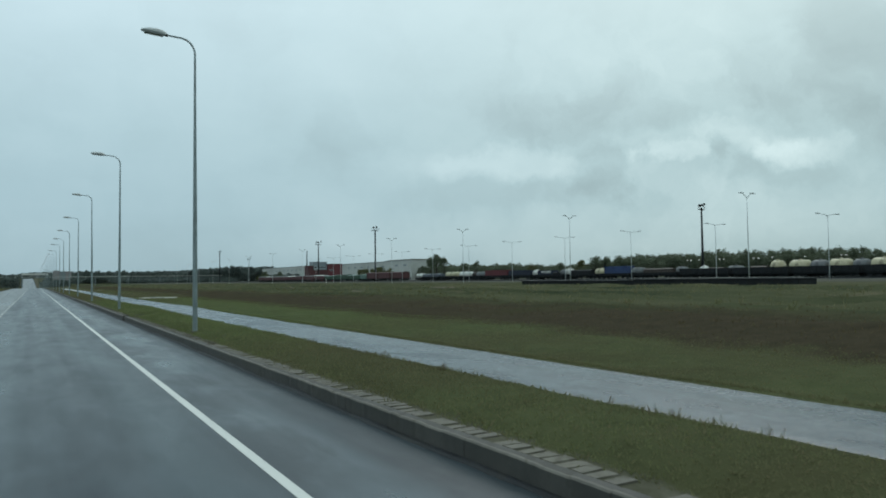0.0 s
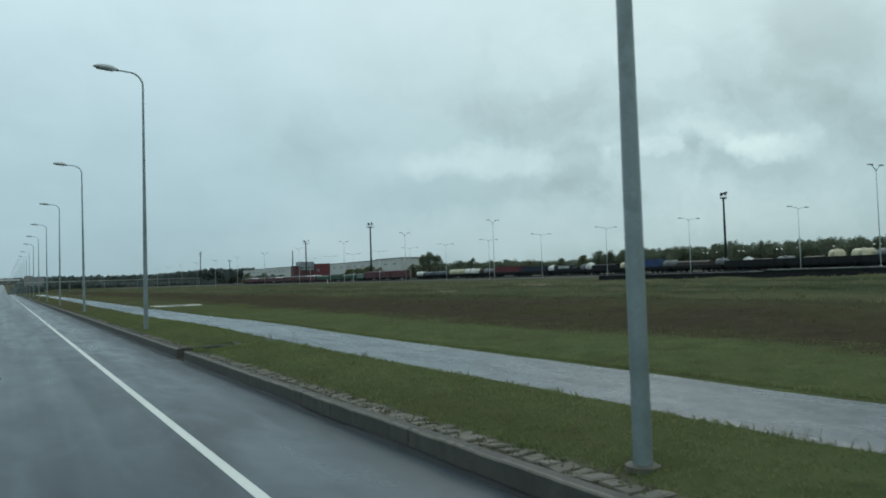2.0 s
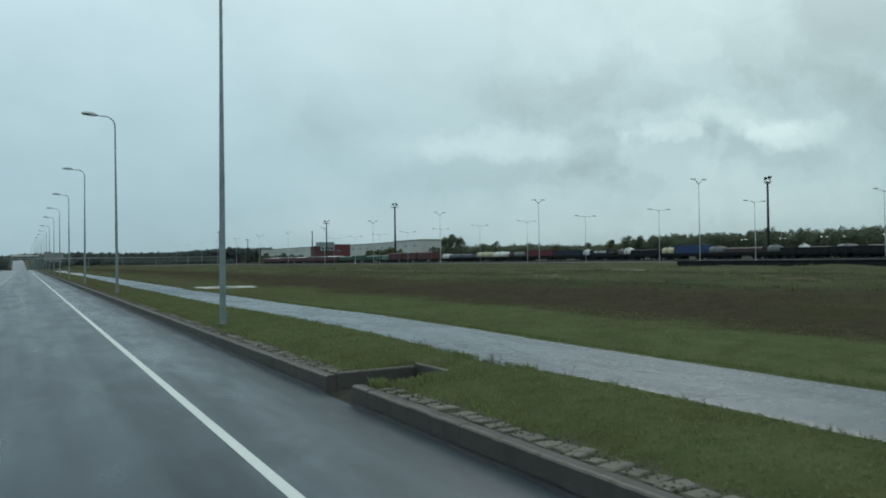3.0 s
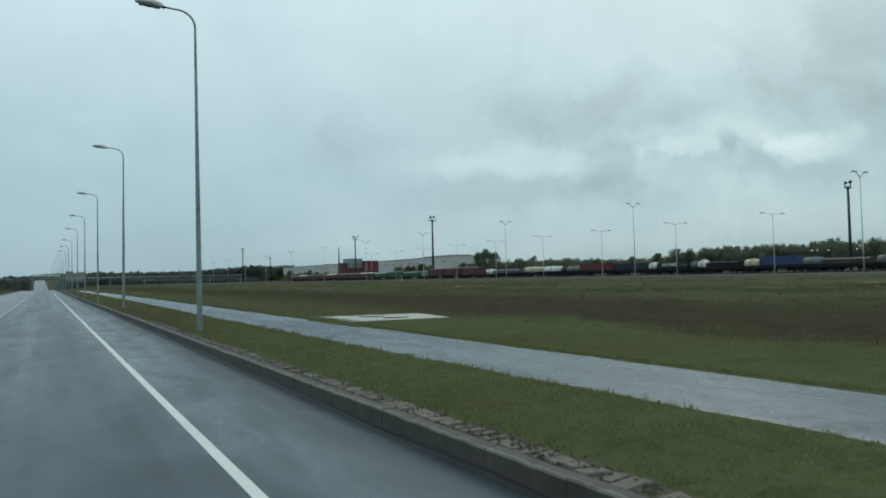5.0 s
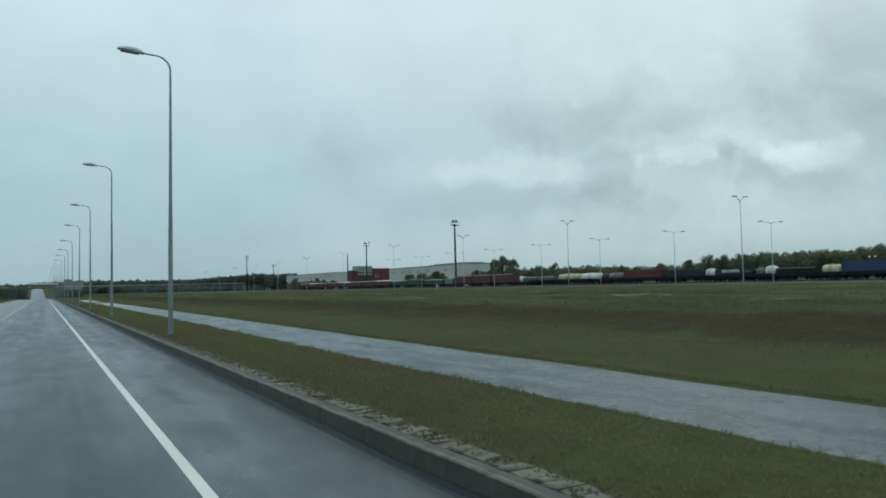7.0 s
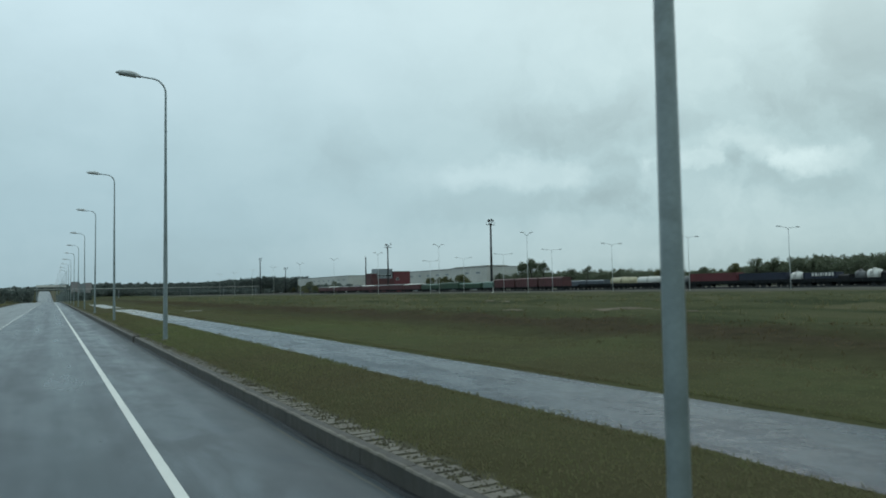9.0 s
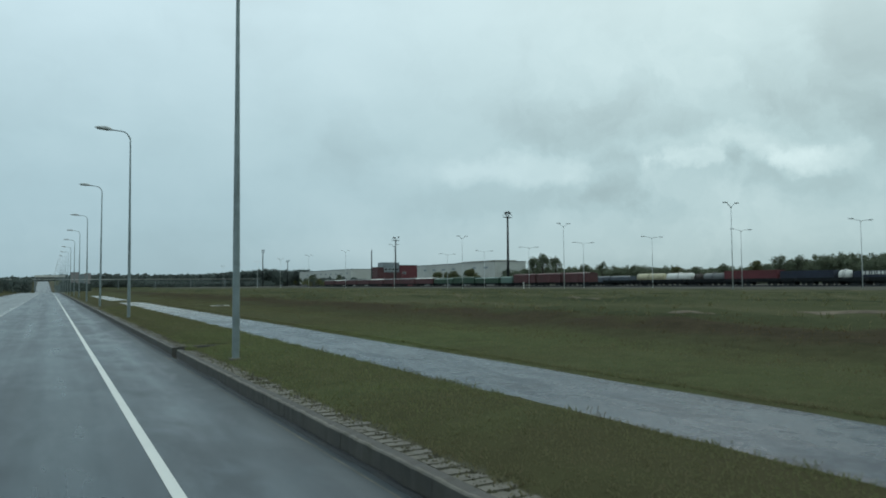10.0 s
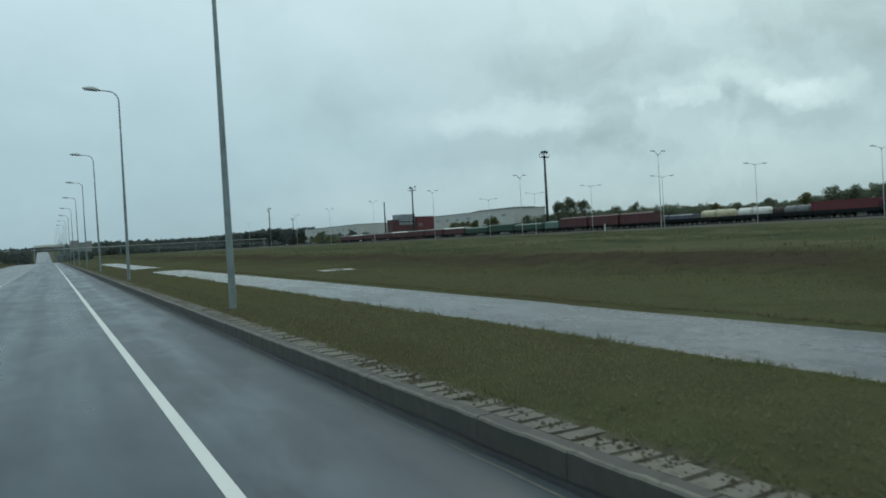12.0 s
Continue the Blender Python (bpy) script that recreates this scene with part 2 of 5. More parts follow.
def make_ground():
    """Short spring grass by the road, dead weeds on the bank, dry mixed turf on the field."""
    m, t, b = principled("turf", 1.0, 0.0, 0.02)
    p = world_pos(t)
    s = node(t, "ShaderNodeSeparateXYZ")
    put(t, s.inputs[0], p)
    n1 = noise_tex(t, p, 0.22, 6.0, 0.62, 0.4)
    n2 = noise_tex(t, p, 2.2, 6.0, 0.7, 0.3)
    n3 = noise_tex(t, p, 34.0, 3.0, 0.7)
    st = node(t, "ShaderNodeMapping")
    put(t, st.inputs["Vector"], p)
    st.inputs["Scale"].default_value = (1.0, 0.22, 1.0)
    n4 = noise_tex(t, st.outputs[0], 0.16, 6.0, 0.62, 0.5)
    green = ramp(t, n2.outputs[0], [(0.30, (0.046, 0.062, 0.027)), (0.5, (0.078, 0.097, 0.042)), (0.72, (0.106, 0.118, 0.056))])
    mid = noise_tex(t, p, 0.7, 5.0, 0.65, 0.4)
    green = mixc(t, span(t, mid.outputs[0], 0.48, 0.66, 0.0, 0.5), green, (0.046, 0.044, 0.020, 1))
    green = mixc(t, span(t, n1.outputs[0], 0.45, 0.68, 0.0, 0.5), green, (0.072, 0.070, 0.031, 1))
    broad = noise_tex(t, p, 0.05, 4.0, 0.6, 0.3)
    green = mixc(t, span(t, broad.outputs[0], 0.46, 0.60, 0.0, 0.6), green, (0.066, 0.066, 0.030, 1))
    further = maths(t, "MULTIPLY", maths(t, "MAXIMUM", span(t, s.outputs[1], 56.0, 76.0, 0.0, 0.85), span(t, s.outputs[1], 24.0, 12.0, 0.0, 0.6)), span(t, s.outputs[0], 5.6, 6.6, 1.0, 0.8))
    further = maths(t, "MULTIPLY", further, maths(t, "MAXIMUM", span(t, s.outputs[1], 99.0, 112.0, 1.0, 0.35), span(t, s.outputs[1], 114.5, 123.0, 0.35, 0.95)))
    green = mixc(t, maths(t, "MULTIPLY", further, span(t, n1.outputs[0], 0.3, 0.6, 0.55, 1.0)), green, (0.062, 0.055, 0.031, 1))
    weeds = ramp(t, n2.outputs[0], [(0.3, (0.029, 0.025, 0.016)), (0.5, (0.047, 0.038, 0.024)), (0.72, (0.068, 0.053, 0.034))])
    weeds = mixc(t, span(t, n1.outputs[0], 0.5, 0.7, 0.0, 0.45), weeds, (0.05, 0.056, 0.022, 1))
    turf = ramp(t, n4.outputs[0], [(0.36, (0.028, 0.037, 0.018)), (0.5, (0.060, 0.067, 0.034)), (0.64, (0.094, 0.090, 0.052))])
    turf = mixc(t, span(t, n2.outputs[0], 0.45, 0.7, 0.0, 0.5), turf, (0.078, 0.084, 0.042, 1))
    sand = noise_tex(t, st.outputs[0], 0.33, 5.0, 0.6, 0.6)
    turf = mixc(t, span(t, sand.outputs[0], 0.61, 0.68, 0.0, 0.4), turf, (0.18, 0.145, 0.10, 1))
    wob = maths(t, "ADD", s.outputs[0], span(t, n1.outputs[0], 0.2, 0.8, -1.6, 1.6, False))
    sandy = ramp(t, n2.outputs[0], [(0.3, (0.060, 0.060, 0.038)), (0.7, (0.135, 0.128, 0.098))])
    edge = maths(t, "ADD", s.outputs[0], span(t, n2.outputs[0], 0.3, 0.7, -0.07, 0.07))
    green = mixc(t, maths(t, "MULTIPLY", span(t, edge, 4.02, 3.94), span(t, s.outputs[0], 0.0, 1.0)), green, sandy)
    olive = ramp(t, n2.outputs[0], [(0.3, (0.038, 0.041, 0.020)), (0.7, (0.074, 0.074, 0.038))])
    crest = maths(t, "MULTIPLY", span(t, wob, 12.6, 14.2), span(t, wob, 16.8, 15.4))
    weeds = mixc(t, maths(t, "MULTIPLY", span(t, s.outputs[1], 66.0, 92.0, 0.0, 0.85), maths(t, "SUBTRACT", 1.0, crest)), weeds, olive)
    bank = maths(t, "ADD", wob, span(t, s.outputs[1], 52.0, 74.0, 0.0, -0.9))
    col = mixc(t, span(t, bank, 10.2, 11.8), green, weeds)
    col = mixc(t, span(t, wob, 15.0, 18.5), col, turf)
    yard = ramp(t, n2.outputs[0], [(0.3, (0.07, 0.07, 0.062)), (0.7, (0.115, 0.112, 0.098))])
    col = mixc(t, span(t, wob, 70.0, 84.0), col, yard)
    col = mixc(t, span(t, n3.outputs[0], 0.4, 0.8, 0.0, 0.4), col, (0.040, 0.044, 0.020, 1))
    put(t, b.inputs["Base Color"], col)
    bump(t, b, n3.outputs[0], 0.4, 0.03)
    return m


def make_blades(name, stops, drier=0.0):
    m, t, b = principled(name, 0.9, 0.0, 0.05)
    rnd = node(t, "ShaderNodeNewGeometry").outputs["Random Per Island"]
    col = ramp(t, rnd, stops)
    big = noise_tex(t, world_pos(t), 0.6, 5.0, 0.65, 0.4)
    col = mixc(t, span(t, big.outputs[0], 0.45, 0.65, 0.0, 0.5), col, (*[c * 0.66 for c in stops[1][1]], 1))
    if drier:
        s = node(t, "ShaderNodeSeparateXYZ")
        put(t, s.inputs[0], world_pos(t))
        patch = noise_tex(t, world_pos(t), 0.25, 5.0, 0.65, 0.4)
        dry = maths(t, "MAXIMUM", span(t, s.outputs[1], 56.0, 76.0), span(t, s.outputs[1], 24.0, 12.0, 0.0, 0.85))
        dry = maths(t, "MULTIPLY", dry, span(t, patch.outputs[0], 0.32, 0.62, 0.5, 1.0))
        dry = maths(t, "MULTIPLY", dry, maths(t, "MAXIMUM", span(t, s.outputs[1], 99.0, 112.0, 1.0, 0.35), span(t, s.outputs[1], 114.5, 123.0, 0.35, 0.95)))
        col = mixc(t, maths(t, "MULTIPLY", dry, drier), col, (0.160, 0.138, 0.086, 1))
    put(t, b.inputs["Base Color"], col)
    thin = node(t, "ShaderNodeBsdfTranslucent")
    put(t, thin.inputs[0], col)
    both = node(t, "ShaderNodeMixShader")
    both.inputs[0].default_value = 0.45
    t.links.new(b.outputs[0], both.inputs[1])
    t.links.new(thin.outputs[0], both.inputs[2])
    t.links.new(both.outputs[0], t.nodes["Material Output"].inputs[0])
    return m


def make_concrete(name, col, per_object=0.0, rough=0.75, moss=None):
    m, t, b = principled(name, rough, 0.0, 0.4)
    p = world_pos(t)
    n1 = noise_tex(t, p, 2.5, 7.0, 0.65, 0.3)
    n2 = noise_tex(t, p, 60.0, 3.0, 0.7)
    c = ramp(t, n1.outputs[0], [(0.3, tuple(v * 0.55 for v in col)), (0.7, tuple(min(1, v * 1.25) for v in col))])
    c = mixc(t, span(t, n2.outputs[0], 0.5, 0.8, 0.0, 0.4), c, (*[v * 0.5 for v in col], 1))
    if per_object:
        rnd = node(t, "ShaderNodeObjectInfo").outputs["Random"]
        c = mixc(t, span(t, rnd, 0.0, 1.0, 0.0, per_object, False), c, (*[v * 0.45 for v in col], 1))
    if moss:
        n3 = noise_tex(t, p, 5.0, 6.0, 0.7, 0.5)
        c = mixc(t, span(t, n3.outputs[0], 0.50, 0.64, 0.0, 0.6), c, (*moss, 1))
    put(t, b.inputs["Base Color"], c)
    put(t, b.inputs["Roughness"], span(t, n1.outputs[0], 0.3, 0.7, rough - 0.2, rough))
    bump(t, b, n2.outputs[0], 0.4, 0.006)
    return m


def make_line_paint():
    m, t, b = principled("road_paint", 0.45, 0.0, 0.5)
    p = world_pos(t)
    wear = noise_tex(t, p, 14.0, 6.0, 0.75)
    broad = noise_tex(t, p, 0.6, 3.0, 0.6)
    c = mixc(t, span(t, wear.outputs[0], 0.60, 0.74, 0.0, 0.7), (0.62, 0.63, 0.59, 1), (0.16, 0.17, 0.17, 1))
    c = mixc(t, span(t, broad.outputs[0], 0.4, 0.7, 0.0, 0.25), c, (0.40, 0.41, 0.40, 1))
    put(t, b.inputs["Base Color"], c)
    return m


def make_leaves(name, dark, light_col):
    m, t, b = principled(name, 0.7, 0.0, 0.25)
    rnd = node(t, "ShaderNodeNewGeometry").outputs["Random Per Island"]
    col = ramp(t, rnd, [(0.0, dark), (0.7, light_col), (1.0, tuple(v * 1.25 for v in light_col))])
    put(t, b.inputs["Base Color"], col)
    thin = node(t, "ShaderNodeBsdfTranslucent")
    put(t, thin.inputs[0], col)
    both = node(t, "ShaderNodeMixShader")
    both.inputs[0].default_value = 0.5
    t.links.new(b.outputs[0], both.inputs[1])
    t.links.new(thin.outputs[0], both.inputs[2])
    t.links.new(both.outputs[0], t.nodes["Material Output"].inputs[0])
    return m


ASPHALT, PATH_MAT, TURF = make_asphalt(), make_path(), make_ground()
PAINT = make_line_paint()
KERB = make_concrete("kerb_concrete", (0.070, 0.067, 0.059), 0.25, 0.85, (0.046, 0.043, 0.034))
# paler than KERB: skylight on upturned edges put into the colour
KERB_TOP = make_concrete("sky_lit_edge", (0.175, 0.164, 0.138), 0.2, 0.9, (0.070, 0.066, 0.048))
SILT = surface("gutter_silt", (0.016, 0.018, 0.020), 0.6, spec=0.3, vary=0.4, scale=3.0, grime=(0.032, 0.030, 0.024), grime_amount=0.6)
PAVER = make_concrete("paver_concrete", (0.150, 0.140, 0.112), 0.6, 0.9, (0.052, 0.050, 0.030))
SLAB = make_concrete("slab_concrete", (0.42, 0.415, 0.37), 0.1)
APRON = make_concrete("apron_concrete", (0.18, 0.18, 0.165), 0.0, 0.5)
MUD = surface("wet_mud", (0.032, 0.029, 0.020), 0.88, spec=0.15, vary=0.35, scale=2.5, grime=(0.04, 0.045, 0.022), grime_amount=0.7)
MOSSY_SOIL = surface("mossy_soil", (0.085, 0.078, 0.054), 0.95, spec=0.1, vary=0.5, scale=3.0, grime=(0.05, 0.052, 0.026), grime_amount=0.8)
SEAM = surface("bitumen_seam", (0.018, 0.019, 0.02), 0.35, vary=0.2)
STEEL = surface("galvanised_steel", (0.215, 0.262, 0.268), 0.45, 0.35, vary=0.25, scale=2.0, grime=(0.125, 0.145, 0.135), grime_amount=0.6, bumpy=0.05)
LAMP_GREY = surface("lamp_housing", (0.48, 0.51, 0.51), 0.5, 0.0, vary=0.1, bumpy=0.0)
LENS = surface("lamp_glass", (0.30, 0.33, 0.34), 0.15, vary=0.05, bumpy=0.0)
LIT, lit_tree, lit_shader = principled("lit_lamp", 0.4)
lit_shader.inputs["Base Color"].default_value = (0.7, 0.72, 0.7, 1)
lit_shader.inputs["Emission Color"].default_value = (0.95, 1.0, 0.98, 1)
lit_shader.inputs["Emission Strength"].default_value = 0.9
PALE_STEEL = surface("pale_steel", (0.50, 0.54, 0.54), 0.5, 0.0, vary=0.12, bumpy=0.0)
DARK_STEEL = surface("dark_steel", (0.028, 0.032, 0.034), 0.6, 0.2, vary=0.25, bumpy=0.05)
BLACK = surface("tarred_black", (0.014, 0.017, 0.019), 0.85, spec=0.25, vary=0.4, grime=(0.026, 0.022, 0.018))
MAROON = surface("maroon_paint", (0.078, 0.024, 0.026), 0.65, vary=0.25, scale=0.6, grime=(0.05, 0.028, 0.022), grime_amount=0.6)
RED = surface("red_paint", (0.120, 0.024, 0.030), 0.6, vary=0.2, scale=0.6, grime=(0.09, 0.035, 0.025), grime_amount=0.5)
GREEN = surface("green_paint", (0.022, 0.060, 0.034), 0.6, vary=0.25, scale=0.6, grime=(0.03, 0.035, 0.025))
MINT = surface("mint_paint", (0.10, 0.17, 0.145), 0.6, vary=0.15, scale=0.6, grime=(0.06, 0.07, 0.06))
NAVY = surface("navy_paint", (0.013, 0.020, 0.040), 0.6, vary=0.3, scale=0.5, grime=(0.03, 0.03, 0.032))
BLUE = surface("blue_paint", (0.022, 0.048, 0.13), 0.55, vary=0.2, scale=0.5, grime=(0.025, 0.03, 0.05))
SLATE = surface("slate_paint", (0.075, 0.095, 0.115), 0.6, vary=0.2, scale=0.5, grime=(0.04, 0.04, 0.04))
BROWN = surface("brown_paint", (0.045, 0.034, 0.028), 0.7, vary=0.3, scale=0.5, grime=(0.02, 0.018, 0.016))
CREAM = surface("cream_paint", (0.46, 0.42, 0.27), 0.5, vary=0.15, scale=0.8, grime=(0.13, 0.10, 0.07), grime_amount=0.6)
WHITE = surface("white_paint", (0.62, 0.62, 0.58), 0.5, vary=0.1, scale=0.8, grime=(0.28, 0.26, 0.22), grime_amount=0.5)
GREY = surface("grey_paint", (0.12, 0.13, 0.132), 0.55, vary=0.2, scale=0.8, grime=(0.08, 0.075, 0.07), grime_amount=0.5)
CLADDING = surface("pale_cladding", (0.47, 0.48, 0.45), 0.6, vary=0.08, scale=0.05, grime=(0.34, 0.34, 0.30), grime_amount=0.4, bumpy=0.0)
CLAD_GREY = surface("grey_cladding", (0.20, 0.235, 0.25), 0.55, vary=0.08, scale=0.1, bumpy=0.0)
DULL = surface("dull_render", (0.27, 0.25, 0.25), 0.8, vary=0.12, scale=0.3, grime=(0.20, 0.17, 0.17), grime_amount=0.5, bumpy=0.0)
ROOF = surface("roof_sheet", (0.24, 0.25, 0.25), 0.6, vary=0.1, scale=0.1, bumpy=0.0)
DARK_GLASS = surface("dark_glazing", (0.02, 0.025, 0.03), 0.12, vary=0.1, bumpy=0.0)
SAND = surface("bare_sand", (0.130, 0.108, 0.080), 0.95, spec=0.1, vary=0.35, scale=0.5, grime=(0.055, 0.055, 0.030), grime_amount=0.8)
BARK = surface("bark", (0.055, 0.045, 0.036), 0.9, vary=0.3, scale=4.0)
LEAF = make_leaves("leaves", (0.102, 0.124, 0.086), (0.134, 0.160, 0.106))
LEAF_PALE = make_leaves("young_leaves", (0.082, 0.090, 0.042), (0.140, 0.146, 0.072))
# leaves of the far belts, with bluish distance haze mixed into their colour
LEAF_HAZED = make_leaves("hazed_leaves", (0.088, 0.112, 0.104), (0.122, 0.148, 0.134))
VERGE_BLADES = make_blades("verge_grass", [(0.0, (0.128, 0.168, 0.066)), (0.5, (0.168, 0.206, 0.084)), (0.85, (0.206, 0.218, 0.104)), (1.0, (0.215, 0.186, 0.106))], 0.8)
WEED_BLADES = make_blades("dead_weeds", [(0.0, (0.077, 0.059, 0.035)), (0.5, (0.119, 0.092, 0.053)), (0.85, (0.133, 0.126, 0.059)), (1.0, (0.182, 0.126, 0.077))])
FIELD_BLADES = make_blades("field_grass", [(0.0, (0.126, 0.133, 0.063)), (0.5, (0.168, 0.168, 0.087)), (0.85, (0.224, 0.196, 0.119)), (1.0, (0.154, 0.161, 0.077))])


# ---------------------------------------------------------------- mesh helpers
def link(name, bm, material, parent=None, label="", smooth=False):
    me = bpy.data.meshes.new(name)
    bm.to_mesh(me)
    bm.free()
    me.materials.append(material)
    if smooth:
        me.polygons.foreach_set("use_smooth", [True] * len(me.polygons))
    ob = new(name, me)
    ob.parent = parent
    if label:
        tagged(ob, label)
    return ob


def part(name, bm, material, parent, label="", smooth=False):
    return link(name, bm, material, parent, label, smooth)


def root(name, at, label, category, group="", turn_z=0.0):
    ob = new(name)
    ob.matrix_basis = pose(*at, 0, 0, turn_z)
    return tagged(ob, label, category, group)


def block(bm, x0, x1, y0, y1, z0, z1, bevel=0.0):
    made = bmesh.ops.create_cube(bm, size=1)["verts"]
    for v in made:
        v.co = Vector(((x0 + x1) / 2 + v.co.x * (x1 - x0), (y0 + y1) / 2 + v.co.y * (y1 - y0), (z0 + z1) / 2 + v.co.z * (z1 - z0)))
    if bevel:
        edges = list({e for v in made for e in v.link_edges})
        bmesh.ops.bevel(bm, geom=edges, offset=bevel, segments=1, affect="EDGES")
    return bm


def one_block(*a, **k):
    return block(bmesh.new(), *a, **k)


def tube(bm, points, radii, seg=10, closed=True):
    """A round tube along points, with a radius at each."""
    rings = []
    pts = [Vector(p) for p in points]
    side = None
    for i, p in enumerate(pts):
        d = (pts[min(i + 1, len(pts) - 1)] - pts[max(i - 1, 0)]).normalized()
        if side is None:
            side = d.orthogonal().normalized()
        else:
            side = (side - d * side.dot(d)).normalized()
        up = d.cross(side)
        rings.append([bm.verts.new(p + (side * math.cos(a) + up * math.sin(a)) * radii[i]) for a in (2 * math.pi * k / seg for k in range(seg))])
    for r0, r1 in zip(rings, rings[1:]):
        for k in range(seg):
            bm.faces.new((r0[k], r0[(k + 1) % seg], r1[(k + 1) % seg], r1[k]))
    if closed:
        bm.faces.new(rings[0][::-1])
        bm.faces.new(rings[-1])
    return bm


def one_tube(points, radii, seg=10):
    return tube(bmesh.new(), points, radii, seg)


def raw_mesh(name, verts, faces, material, parent=None):
    me = bpy.data.meshes.new(name)
    me.from_pydata(verts, [], faces)
    me.materials.append(material)
    ob = new(name, me)
    ob.parent = parent
    return ob


# ---------------------------------------------------------------- ground, road, kerb, path
ROAD_L, ROAD_R = -6.75, 3.52
NEAR_Y, FAR_Y = -60.0, 1500.0


def rise(y):
    """The road dips past a low crest, then climbs beneath the overpass."""
    return float(np.interp(y, [-100, 320, 380, 450, 540, 620, 690, 760, 850, 950, 1100, 4000], [0, 0, -0.25, -0.95, -2.0, -2.3, -1.6, 0.2, 3.2, 6.2, 8.6, 14.0]))


def sway(y):
    """and swings a little to the left."""
    return float(np.interp(y, [-100, 230, 450, 700, 1200, 4000], [0, 0, -0.3, -1.6, -6.0, -40.0]))


# the kerb is cut here by drain inlets
GAPS = [(35.42, 36.25), (113.72, 114.42)]
GAP_END = [4.80, 4.64]
RUN = [NEAR_Y, 0.0, 60.0, 120.0, 180.0, 230.0] + [230.0 + 25 * k for k in range(1, 36)] + [1300, 1700, 2200, FAR_Y]


def run(name, prof, material, y0=NEAR_Y, y1=FAR_Y, parent=None):
    """A long strip of the profile (x, z) laid along the road."""
    bm = bmesh.new()
    stops = [y0] + [y for y in RUN if y0 < y < y1] + [y1]
    rings = [[bm.verts.new((x + sway(y), y, z + rise(y))) for x, z in prof] for y in stops]
    n = len(prof)
    for r0, r1 in zip(rings, rings[1:]):
        for k in range(n):
            bm.faces.new((r0[k], r0[(k + 1) % n], r1[(k + 1) % n], r1[k]))
    bm.faces.new(rings[0][::-1])
    bm.faces.new(rings[-1])
    bmesh.ops.recalc_face_normals(bm, faces=bm.faces)
    return link(name, bm, material, parent)


def bar(x0, x1, z0, z1):
    return [(x0, z0), (x1, z0), (x1, z1), (x0, z1)]


def path_near(y):
    return float(np.interp(y, [0, 11, 48, 58, 80, 98, 128, 175, 600], [5.40, 5.42, 5.48, 5.38, 5.46, 5.68, 5.80, 5.95, 6.4]))


def path_far(y):
    return float(np.interp(y, [0, 11, 72, 98, 128, 175, 600], [7.34, 7.36, 7.56, 7.78, 7.94, 8.0, 8.5]))


def hump(y):
    """The path crosses a slight hump in the verge."""
    return 0.05 * math.exp(-((y - 42.0) / 5.0) ** 2)


def ground_z(x, y):
    return flat_z(x, y) + rise(y) * float(np.interp(x, [-400, 25, 90], [1, 1, 0]))


def flat_z(x, y):
    if x < ROAD_L:
        d = ROAD_L - x
        z = float(np.interp(d, [0, 0.4, 4, 12, 60, 4000], [0.10, 0.16, 0.05, -0.25, 0.1, 3.0]))
        return z + (0.12 * noise.noise((x * 0.15, y * 0.08, 3)) if d > 0.5 else 0)
    if x < ROAD_R + 0.02:
        return -0.2
    top = float(np.interp(y, [0, 60, 110, 160], [0.74, 0.72, 0.66, 0.66]))
    end = float(np.interp(y, [0, 60, 110, 160], [17.5, 17.0, 15.5, 15.0]))
    z = float(np.interp(x, [3.4, 3.60, 3.665, 3.90, 3.98, 4.4, 5.2, 7.75, 8.3, 10.3, 11.0, end, 60, 140, 400, 3000], [0.12, 0.12, 0.200, 0.202, 0.218, 0.318, 0.343, 0.346, 0.395, 0.43, 0.40, top, 0.80, 0.80, 1.2, 6.0]))
    amp = float(np.interp(x, [3.9, 4.4, 4.9, 8.4, 9.2, 11, 14, 40, 140], [0.0, 0.015, 0.005, 0.006, 0.03, 0.06, 0.14, 0.24, 0.05]))
    z += amp * (noise.noise((x * 0.5, y * 0.22, 0)) + 0.6 * noise.noise((x * 1.7, y * 0.9, 5)))
    z += hump(y) * float(np.interp(x, [4.4, 5.2, 8.2, 12.0], [0, 1, 1, 0]))
    if 3.9 < x < 5.4:
        for lo, hi in GAPS:
            near = float(np.interp(y, [lo - 1.6, lo - 0.5, hi + 0.3, hi + 1.2], [0, 1, 1, 0]))
            z -= 0.06 * near * float(np.interp(x, [3.9, 4.3, 4.9, 5.4], [0, 1, 1, 0]))
    return z


xs = [-3000, -1200, -500, -220, -120, -70, -45, -30, -22, -17, -14, -12, -10, -9, -8.2, -7.9, -7.5, -7.1, -6.9, -6.75, -6.74, 3.53, 3.54, 3.66, 3.8, 3.88, 3.96, 4.1, 4.25, 4.4, 4.65, 4.9]
xs += [4.81, 4.85, 4.69, 3.60, 3.73, 3.98]
xs += list(np.arange(5.2, 18.01, 0.4)) + list(np.arange(18.8, 34, 0.8)) + [36, 39, 43, 48, 54, 61, 69, 78, 88, 100, 115, 130, 150, 180, 220, 280, 360, 480, 700, 1100, 1800, 3000]
ys = list(np.arange(-60, 0, 6.0)) + list(np.arange(0, 190, 1.0)) + list(np.arange(190, 300, 5.0)) + [310, 330, 355, 380, 405, 430, 455, 480, 505, 530, 555, 580, 605, 655, 705, 755, 805, 900, 1000, 1100, 1250, 1500, 2000, 2800, 3600]
ys = sorted(ys + [v + d for g in GAPS for v, d in ((g[0], -0.07), (g[0], -0.03), (g[1], 0.03), (g[1], 0.07))])
xs = sorted(xs)
verts = []
